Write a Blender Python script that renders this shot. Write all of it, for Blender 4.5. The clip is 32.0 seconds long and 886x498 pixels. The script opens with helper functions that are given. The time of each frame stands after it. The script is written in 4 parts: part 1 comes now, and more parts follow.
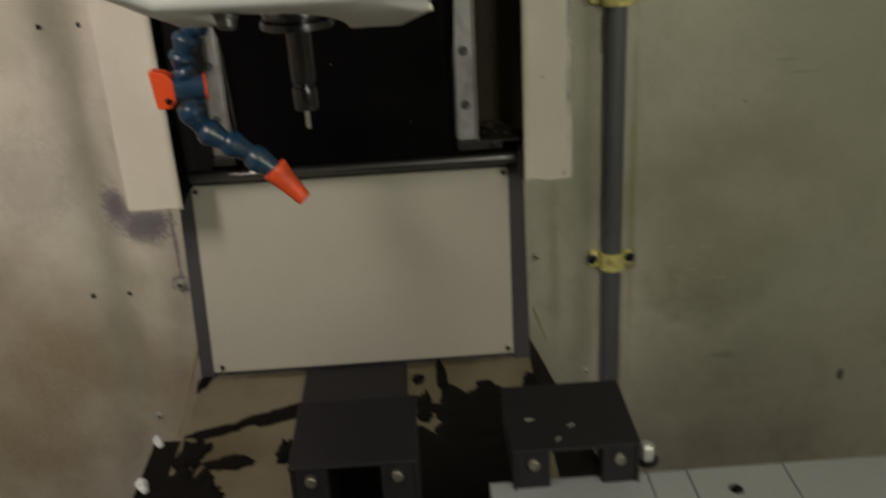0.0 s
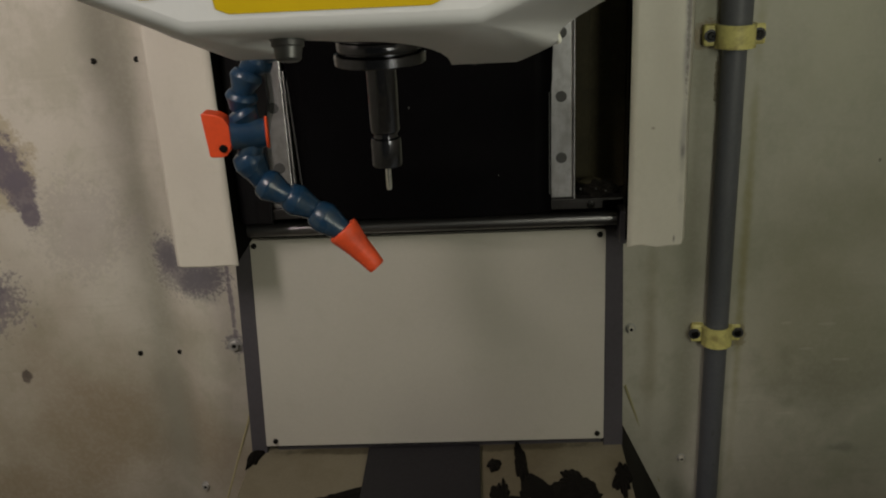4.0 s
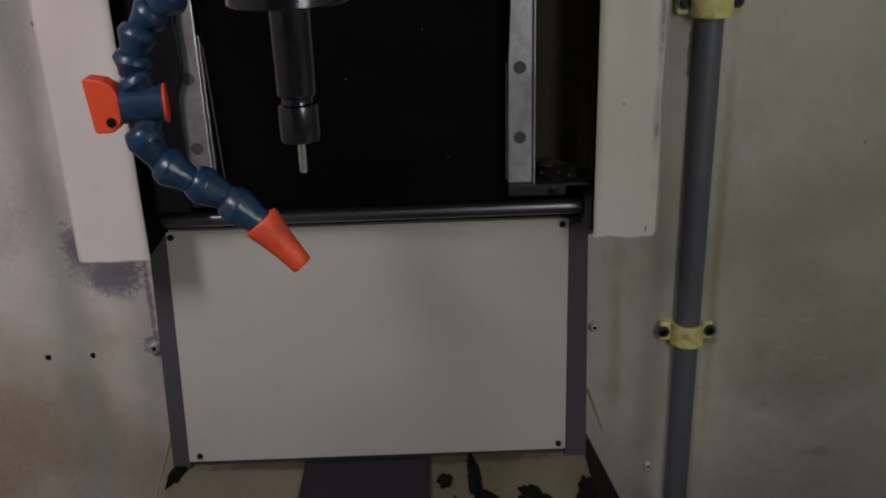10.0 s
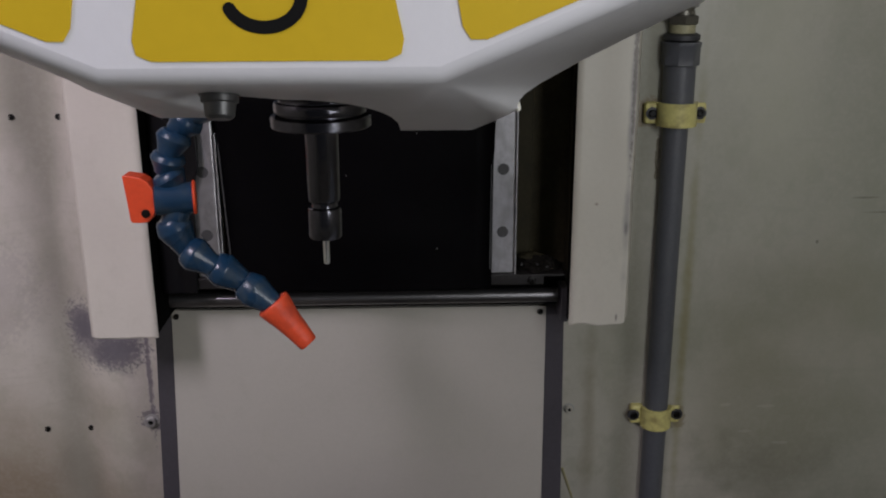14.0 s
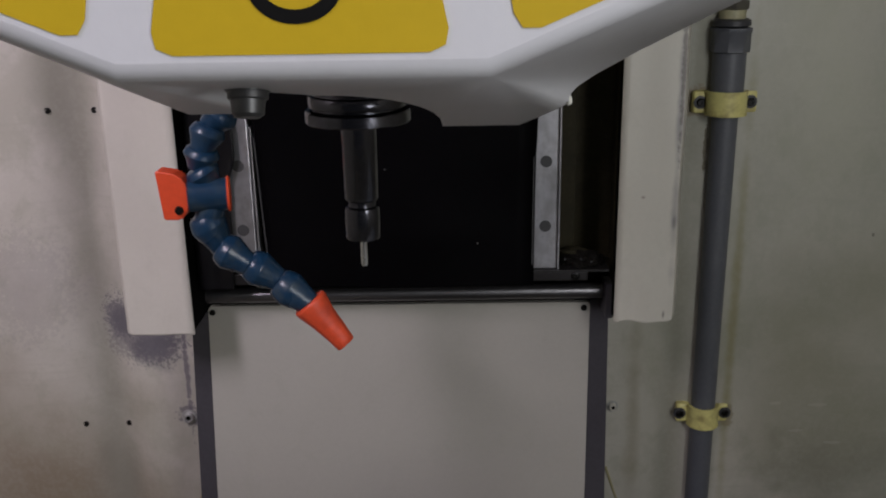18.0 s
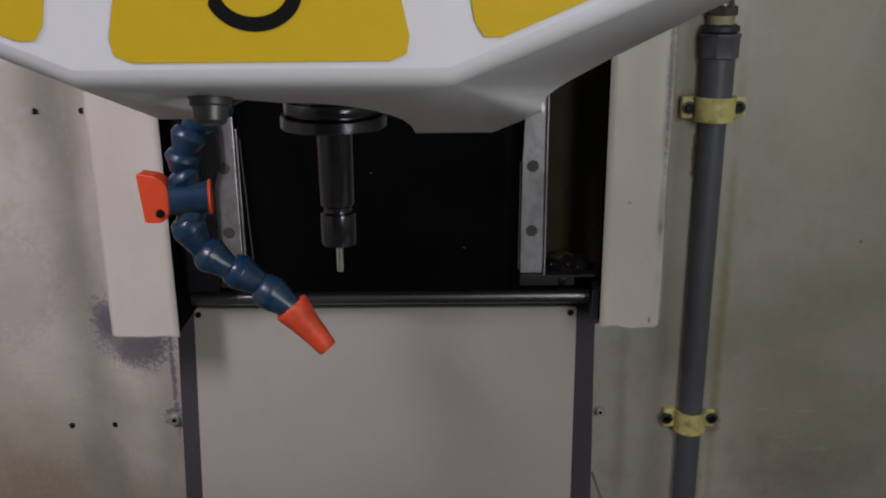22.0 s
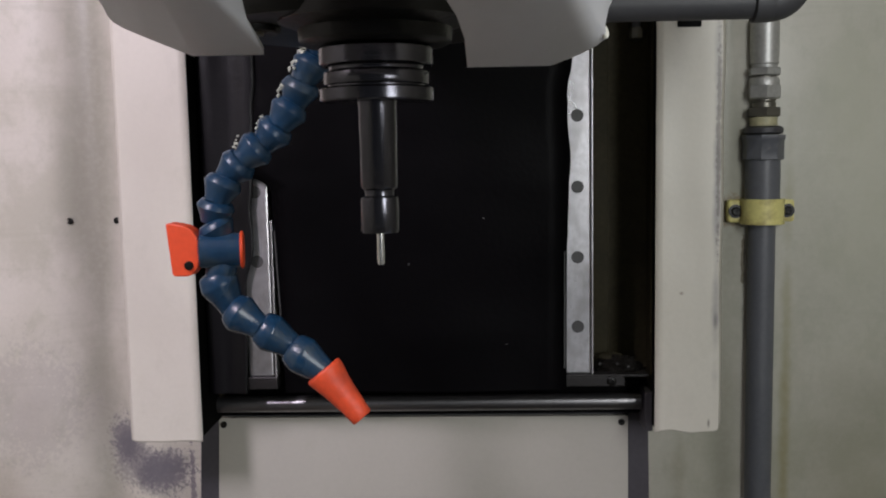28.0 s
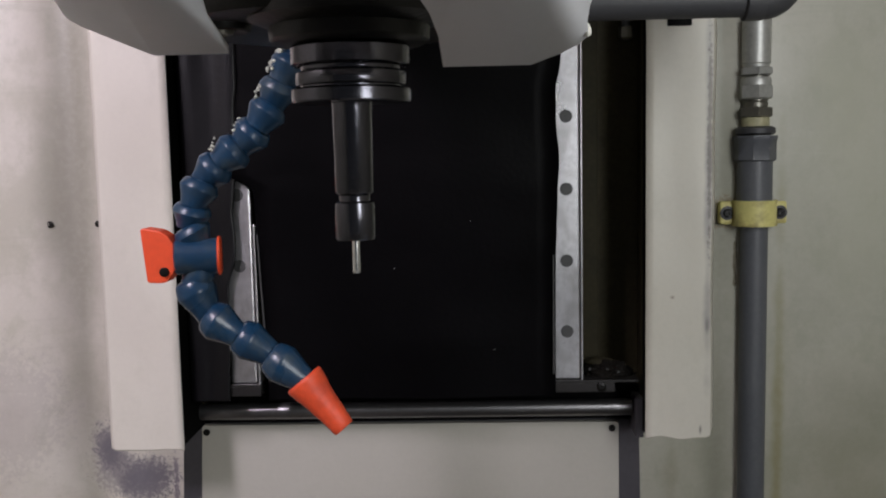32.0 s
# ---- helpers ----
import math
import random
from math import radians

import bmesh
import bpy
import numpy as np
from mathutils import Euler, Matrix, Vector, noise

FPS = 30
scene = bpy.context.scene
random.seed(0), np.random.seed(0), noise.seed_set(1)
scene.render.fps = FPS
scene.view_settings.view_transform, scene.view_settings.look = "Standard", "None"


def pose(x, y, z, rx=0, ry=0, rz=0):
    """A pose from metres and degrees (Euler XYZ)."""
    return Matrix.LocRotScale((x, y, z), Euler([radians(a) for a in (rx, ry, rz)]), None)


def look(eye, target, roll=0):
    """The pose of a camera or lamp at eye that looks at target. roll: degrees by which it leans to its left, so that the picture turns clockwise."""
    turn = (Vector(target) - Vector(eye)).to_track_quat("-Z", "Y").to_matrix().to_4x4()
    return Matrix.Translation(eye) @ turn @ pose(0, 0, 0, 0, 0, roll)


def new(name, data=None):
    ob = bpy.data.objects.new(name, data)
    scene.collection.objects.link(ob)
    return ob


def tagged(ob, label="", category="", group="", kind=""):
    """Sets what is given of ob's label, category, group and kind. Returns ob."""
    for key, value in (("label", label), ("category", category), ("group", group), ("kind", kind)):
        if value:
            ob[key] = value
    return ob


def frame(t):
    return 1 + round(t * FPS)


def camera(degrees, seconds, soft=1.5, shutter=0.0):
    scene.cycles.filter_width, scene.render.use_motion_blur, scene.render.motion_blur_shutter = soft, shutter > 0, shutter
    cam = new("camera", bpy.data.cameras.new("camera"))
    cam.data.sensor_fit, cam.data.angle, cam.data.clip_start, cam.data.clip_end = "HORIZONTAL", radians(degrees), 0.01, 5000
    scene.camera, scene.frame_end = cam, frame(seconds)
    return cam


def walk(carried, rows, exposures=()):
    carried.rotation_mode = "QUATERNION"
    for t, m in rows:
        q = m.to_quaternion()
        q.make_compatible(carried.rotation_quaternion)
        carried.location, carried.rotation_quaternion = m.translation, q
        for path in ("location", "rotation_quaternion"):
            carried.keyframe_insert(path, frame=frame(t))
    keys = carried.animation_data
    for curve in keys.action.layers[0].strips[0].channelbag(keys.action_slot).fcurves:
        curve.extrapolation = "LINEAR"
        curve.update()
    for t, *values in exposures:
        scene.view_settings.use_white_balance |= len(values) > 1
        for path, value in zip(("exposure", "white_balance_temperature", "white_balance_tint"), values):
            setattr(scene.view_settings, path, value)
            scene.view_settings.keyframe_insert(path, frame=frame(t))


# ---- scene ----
cam = camera(50.6, 32.0, soft=2.0, shutter=0.5)
PATH = [
    (0, (0.0743, -1.1059, 0.6618), (0.1080, 0.6296, -0.1108), -3.35),
    (0.5, (0.0678, -1.0528, 0.6502), (-0.0574, 0.7198, -0.0224), -3.70),
    (1, (0.0705, -1.0220, 0.6363), (-0.0868, 0.7376, -0.0630), -3.29),
    (1.5, (0.0635, -1.0074, 0.6419), (-0.0862, 0.7449, -0.0770), -2.93),
    (2, (0.0641, -1.0003, 0.6433), (-0.0621, 0.7673, -0.0421), -2.56),
    (2.5, (0.0625, -0.9981, 0.6414), (-0.0339, 0.7769, -0.0292), -2.42),
    (4.5, (0.0496, -0.9554, 0.6333), (-0.0255, 0.8131, -0.0571), -3.39),
    (5, (0.0514, -0.9458, 0.6377), (0.0475, 0.8268, -0.0462), -2.80),
    (5.5, (0.0492, -0.9388, 0.6415), (0.0756, 0.8700, 0.0605), 1.07),
    (6, (0.0482, -0.9314, 0.6366), (0.1184, 0.8762, 0.0555), 1.85),
    (6.5, (0.0502, -0.9271, 0.6343), (0.1160, 0.8661, 0.0096), 1.91),
    (7, (0.0492, -0.9176, 0.6379), (0.0804, 0.8786, 0.0193), 1.39),
    (7.5, (0.0464, -0.9026, 0.6306), (0.0358, 0.8942, 0.0132), 0.49),
    (8, (0.0498, -0.8848, 0.6184), (-0.0070, 0.8998, -0.0313), -0.73),
    (8.5, (0.0507, -0.8698, 0.6083), (-0.0150, 0.9019, -0.0750), -1.48),
    (9, (0.0485, -0.8627, 0.6024), (0.0083, 0.9035, -0.0967), -1.42),
    (9.5, (0.0520, -0.8591, 0.5999), (0.0384, 0.9033, -0.1098), -1.83),
    (10, (0.0551, -0.8576, 0.5977), (0.0623, 0.9011, -0.1214), -1.96),
    (10.5, (0.0565, -0.8575, 0.6022), (0.0825, 0.8997, -0.1199), -1.70),
    (11, (0.0556, -0.8611, 0.6052), (0.0920, 0.9051, -0.0941), -1.87),
    (11.5, (0.0500, -0.8794, 0.6021), (0.0865, 0.8979, -0.0687), -0.93),
    (12, (0.0468, -0.9027, 0.6042), (0.0839, 0.8835, -0.0425), -0.76),
    (12.5, (0.0485, -0.9175, 0.6077), (0.0995, 0.8764, -0.0160), -0.76),
    (13, (0.0482, -0.9179, 0.6124), (0.1162, 0.8833, 0.0117), -0.85),
    (13.5, (0.0472, -0.9206, 0.6190), (0.1167, 0.8878, 0.0406), -0.41),
    (14, (0.0433, -0.9289, 0.6252), (0.1020, 0.8864, 0.0673), -0.20),
    (14.5, (0.0428, -0.9355, 0.6252), (0.0855, 0.8841, 0.0798), -0.41),
    (16.5, (0.0471, -0.9046, 0.6300), (0.0439, 0.9068, 0.0565), -1.56),
    (17, (0.0443, -0.9020, 0.6271), (0.0369, 0.9083, 0.0501), -1.19),
    (17.5, (0.0432, -0.9034, 0.6254), (0.0305, 0.9061, 0.0462), -0.93),
    (18, (0.0413, -0.9034, 0.6234), (0.0232, 0.9063, 0.0448), -0.99),
    (18.5, (0.0422, -0.9048, 0.6241), (0.0195, 0.9049, 0.0457), -0.87),
    (19, (0.0438, -0.9033, 0.6250), (0.0237, 0.9073, 0.0493), -0.63),
    (19.5, (0.0468, -0.9023, 0.6265), (0.0320, 0.9098, 0.0555), -0.78),
    (20, (0.0483, -0.9004, 0.6263), (0.0369, 0.9126, 0.0579), -0.38),
    (20.5, (0.0496, -0.9039, 0.6258), (0.0418, 0.9097, 0.0592), -0.37),
    (21, (0.0486, -0.9056, 0.6256), (0.0368, 0.9068, 0.0552), -0.49),
    (21.5, (0.0504, -0.9024, 0.6245), (0.0392, 0.9091, 0.0516), -0.46),
    (22, (0.0505, -0.9009, 0.6248), (0.0408, 0.9099, 0.0495), -0.50),
    (22.5, (0.0510, -0.9008, 0.6247), (0.0437, 0.9094, 0.0477), -0.37),
    (23, (0.0479, -0.8988, 0.6221), (0.0444, 0.9107, 0.0427), -0.22),
    (23.5, (0.0483, -0.8982, 0.6229), (0.0474, 0.9104, 0.0405), -0.13),
    (24, (0.0437, -0.8960, 0.6185), (0.0446, 0.9115, 0.0331), -0.29),
    (24.5, (0.0417, -0.8946, 0.6113), (0.0353, 0.9123, 0.0239), -0.31),
    (25, (0.0414, -0.8892, 0.5974), (0.0168, 0.9430, 0.0952), -1.36),
    (25.5, (0.0454, -0.8791, 0.5736), (-0.0042, 0.9864, 0.2164), -1.44),
    (27.5, (0.0434, -0.8894, 0.5318), (-0.0352, 0.9988, 0.3361), -0.94),
    (28, (0.0410, -0.8802, 0.5290), (-0.0282, 1.0085, 0.3336), -1.04),
    (28.5, (0.0386, -0.8673, 0.5288), (-0.0278, 1.0230, 0.3493), -1.06),
    (29, (0.0425, -0.8629, 0.5258), (-0.0325, 1.0279, 0.3543), -1.27),
    (29.5, (0.0411, -0.8592, 0.5265), (-0.0329, 1.0311, 0.3505), -1.18),
    (30, (0.0408, -0.8624, 0.5287), (-0.0293, 1.0277, 0.3477), -1.14),
    (30.5, (0.0459, -0.8605, 0.5278), (-0.0259, 1.0293, 0.3445), -1.52),
    (31, (0.0491, -0.8622, 0.5299), (-0.0282, 1.0265, 0.3384), -1.32),
    (31.5, (0.0503, -0.8662, 0.5304), (-0.0224, 1.0224, 0.3360), -1.23),
    (32, (0.0467, -0.8632, 0.5301), (-0.0095, 1.0259, 0.3351), -1.16),
]
EXPOSURES = [(0.0, -0.6, 7800, 1), (1.0, -0.91, 7800, 1), (2.5, -0.89, 7700, 1), (5.0, -0.8, 7050, 6), (6.0, -0.75, 6550, 11), (8.0, -0.71, 6400, 14), (11.0, -0.83, 6350, 15), (14.0, -0.65, 6250, 16), (22.0, -0.65, 6300, 16), (25.0, -0.55, 6350, 15), (27.5, -0.11, 6280, 14), (32.0, -0.1, 6280, 14)]
walk(cam, [(t, look(eye, target, roll)) for t, eye, target, roll in PATH], EXPOSURES)


# ---- light ----
world = bpy.data.worlds.new("workshop")
scene.world = world
world.use_nodes = True
world.node_tree.nodes["Background"].inputs[0].default_value = (0.8, 0.85, 0.9, 1)
world.node_tree.nodes["Background"].inputs[1].default_value = 0.065


def area_lamp(name, eye, target, sx, sy, power, colour, spread=170):
    data = bpy.data.lights.new(name, "AREA")
    data.shape, data.size, data.size_y, data.energy, data.color = "RECTANGLE", sx, sy, power, colour
    data.spread = radians(spread)
    ob = new(name, data)
    ob.matrix_world = look(eye, target)
    return ob


area_lamp("work_lamp_glow", (-0.52, -0.95, 1.16), (-0.44, 0.1, 0.50), 0.14, 0.40, 4.9, (1.0, 0.90, 0.99), 105)
area_lamp("doorway_light", (0.62, -1.36, 0.78), (-0.10, 0.0, 0.42), 0.30, 0.80, 6.0, (0.965, 0.99, 0.945), 150)
area_lamp("ceiling_lamp_glow", (0.0, -1.40, 1.24), (0.02, -0.3, 0.4), 0.7, 0.2, 1.7, (1.0, 0.97, 1.06))


# ---- materials ----
def material(name, base, rough=0.5, metal=0.0, vary=0.12, scale=30.0, bump=0.1, stains_and_shade=(), dirt=None, dirt_amount=0.5, dirt_scale=6.0, wavy=1.0, spec=0.5, mottle=()):
    """Paint, metal or plastic with grain at two scales. Patches (colour, centre, size, edge) in world metres hold dirt,
    wear and painted shade.
    """
    m = bpy.data.materials.new(name)
    m.use_nodes = True
    nt = m.node_tree
    n, l = nt.nodes, nt.links
    b = n["Principled BSDF"]
    b.inputs["Roughness"].default_value, b.inputs["Metallic"].default_value = rough, metal
    b.inputs["Specular IOR Level"].default_value = spec
    geo = n.new("ShaderNodeNewGeometry")
    fine = n.new("ShaderNodeTexNoise")
    fine.inputs["Scale"].default_value, fine.inputs["Detail"].default_value = scale * 8, 6
    l.new(geo.outputs["Position"], fine.inputs["Vector"])
    wide = n.new("ShaderNodeTexNoise")
    wide.inputs["Scale"].default_value, wide.inputs["Detail"].default_value = scale / 4, 4
    l.new(geo.outputs["Position"], wide.inputs["Vector"])
    mixv = n.new("ShaderNodeMath")
    mixv.operation = "ADD"
    l.new(fine.outputs["Fac"], mixv.inputs[0])
    l.new(wide.outputs["Fac"], mixv.inputs[1])
    ramp = n.new("ShaderNodeMapRange")
    ramp.inputs[1].default_value, ramp.inputs[2].default_value = 0.6, 1.4
    ramp.inputs[3].default_value, ramp.inputs[4].default_value = 1 - vary, 1 + vary
    l.new(mixv.outputs[0], ramp.inputs[0])
    mul = n.new("ShaderNodeVectorMath")
    mul.operation = "SCALE"
    mul.inputs[0].default_value = base
    l.new(ramp.outputs[0], mul.inputs["Scale"])
    colour = mul.outputs[0]
    if dirt:
        dn = n.new("ShaderNodeTexNoise")
        dn.inputs["Scale"].default_value, dn.inputs["Detail"].default_value = dirt_scale, 8
        l.new(geo.outputs["Position"], dn.inputs["Vector"])
        dr = n.new("ShaderNodeMapRange")
        dr.inputs[1].default_value, dr.inputs[2].default_value = 0.48, 0.75
        dr.inputs[3].default_value, dr.inputs[4].default_value = 0.0, dirt_amount
        l.new(dn.outputs["Fac"], dr.inputs[0])
        mx = n.new("ShaderNodeMix")
        mx.data_type = "RGBA"
        l.new(dr.outputs[0], mx.inputs[0])
        l.new(colour, mx.inputs[6])
        mx.inputs[7].default_value = (*dirt, 1)
        colour = mx.outputs[2]
    for tint, stretch, low, high, amount in mottle:
        mp = n.new("ShaderNodeVectorMath")
        mp.operation = "MULTIPLY"
        mp.inputs[1].default_value = stretch
        l.new(geo.outputs["Position"], mp.inputs[0])
        mn = n.new("ShaderNodeTexNoise")
        mn.inputs["Scale"].default_value, mn.inputs["Detail"].default_value, mn.inputs["Roughness"].default_value = 1.0, 7, 0.65
        l.new(mp.outputs[0], mn.inputs["Vector"])
        mr = n.new("ShaderNodeMapRange")
        mr.interpolation_type = "SMOOTHSTEP"
        mr.inputs[1].default_value, mr.inputs[2].default_value = low, high
        mr.inputs[3].default_value, mr.inputs[4].default_value = 0.0, amount
        l.new(mn.outputs["Fac"], mr.inputs[0])
        mx = n.new("ShaderNodeMix")
        mx.data_type = "RGBA"
        l.new(mr.outputs[0], mx.inputs[0])
        l.new(colour, mx.inputs[6])
        mx.inputs[7].default_value = (*tint, 1)
        colour = mx.outputs[2]
    for tint, centre, size, edge, strength in stains_and_shade:
        sub = n.new("ShaderNodeVectorMath")
        sub.operation = "SUBTRACT"
        l.new(geo.outputs["Position"], sub.inputs[0])
        sub.inputs[1].default_value = centre
        div = n.new("ShaderNodeVectorMath")
        div.operation = "DIVIDE"
        l.new(sub.outputs[0], div.inputs[0])
        div.inputs[1].default_value = size
        ln = n.new("ShaderNodeVectorMath")
        ln.operation = "LENGTH"
        l.new(div.outputs[0], ln.inputs[0])
        en = n.new("ShaderNodeTexNoise")
        en.inputs["Scale"].default_value, en.inputs["Detail"].default_value, en.inputs["Roughness"].default_value = edge, *((3, 0.5) if edge < 35 else (10, 0.75))
        l.new(geo.outputs["Position"], en.inputs["Vector"])
        ad = n.new("ShaderNodeMath")
        ad.operation = "MULTIPLY_ADD"
        l.new(en.outputs["Fac"], ad.inputs[0])
        amp = 2.2 * wavy if edge < 100 else 4.6
        ad.inputs[1].default_value = amp
        l.new(ln.outputs["Value"], ad.inputs[2])
        rr = n.new("ShaderNodeMapRange")
        rr.interpolation_type = "SMOOTHSTEP"
        rr.inputs[1].default_value, rr.inputs[2].default_value = (1.0, 2.5) if edge < 35 else (amp / 2 + 0.7, amp / 2 + 1.05)
        rr.inputs[3].default_value, rr.inputs[4].default_value = strength, 0.0
        l.new(ad.outputs[0], rr.inputs[0])
        mx = n.new("ShaderNodeMix")
        mx.data_type = "RGBA"
        sp = n.new("ShaderNodeTexNoise")
        sp.inputs["Scale"].default_value, sp.inputs["Detail"].default_value = 170, 8
        l.new(geo.outputs["Position"], sp.inputs["Vector"])
        sr = n.new("ShaderNodeMapRange")
        sr.inputs[1].default_value, sr.inputs[2].default_value = 0.38, 0.56
        sr.inputs[3].default_value, sr.inputs[4].default_value = 0.88, 1.0
        l.new(sp.outputs["Fac"], sr.inputs[0])
        sm = n.new("ShaderNodeMath")
        sm.operation = "MULTIPLY"
        l.new(rr.outputs[0], sm.inputs[0])
        l.new(sr.outputs[0], sm.inputs[1])
        l.new(sm.outputs[0], mx.inputs[0])
        l.new(colour, mx.inputs[6])
        mx.inputs[7].default_value = (*tint, 1)
        colour = mx.outputs[2]
    l.new(colour, b.inputs["Base Color"])
    rv = n.new("ShaderNodeMapRange")
    rv.inputs[3].default_value, rv.inputs[4].default_value = max(0.05, rough - 0.1), min(1, rough + 0.12)
    l.new(wide.outputs["Fac"], rv.inputs[0])
    l.new(rv.outputs[0], b.inputs["Roughness"])
    if bump:
        bp = n.new("ShaderNodeBump")
        bp.inputs["Strength"].default_value, bp.inputs["Distance"].default_value = bump, 0.001
        l.new(fine.outputs["Fac"], bp.inputs["Height"])
        l.new(bp.outputs["Normal"], b.inputs["Normal"])
    return m


STEEL = (0.16, 0.14, 0.17)
VIOLET = (0.155, 0.145, 0.165)
CREAM = material("cream_paint", (0.62, 0.59, 0.52), 0.42, vary=0.03, dirt=(0.42, 0.39, 0.31), dirt_amount=0.2, mottle=(((0.48, 0.46, 0.39), (26, 26, 18), 0.5, 0.75, 0.35), ((0.14, 0.11, 0.08), (140, 140, 140), 0.745, 0.78, 0.6)), stains_and_shade=(
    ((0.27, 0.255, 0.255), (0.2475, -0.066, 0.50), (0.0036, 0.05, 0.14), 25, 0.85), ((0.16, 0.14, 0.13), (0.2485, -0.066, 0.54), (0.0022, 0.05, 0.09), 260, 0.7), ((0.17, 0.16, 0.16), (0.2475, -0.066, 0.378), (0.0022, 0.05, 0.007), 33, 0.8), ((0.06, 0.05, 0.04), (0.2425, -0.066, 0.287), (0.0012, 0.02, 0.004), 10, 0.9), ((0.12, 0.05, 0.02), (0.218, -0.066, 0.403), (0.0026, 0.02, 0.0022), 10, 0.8)))
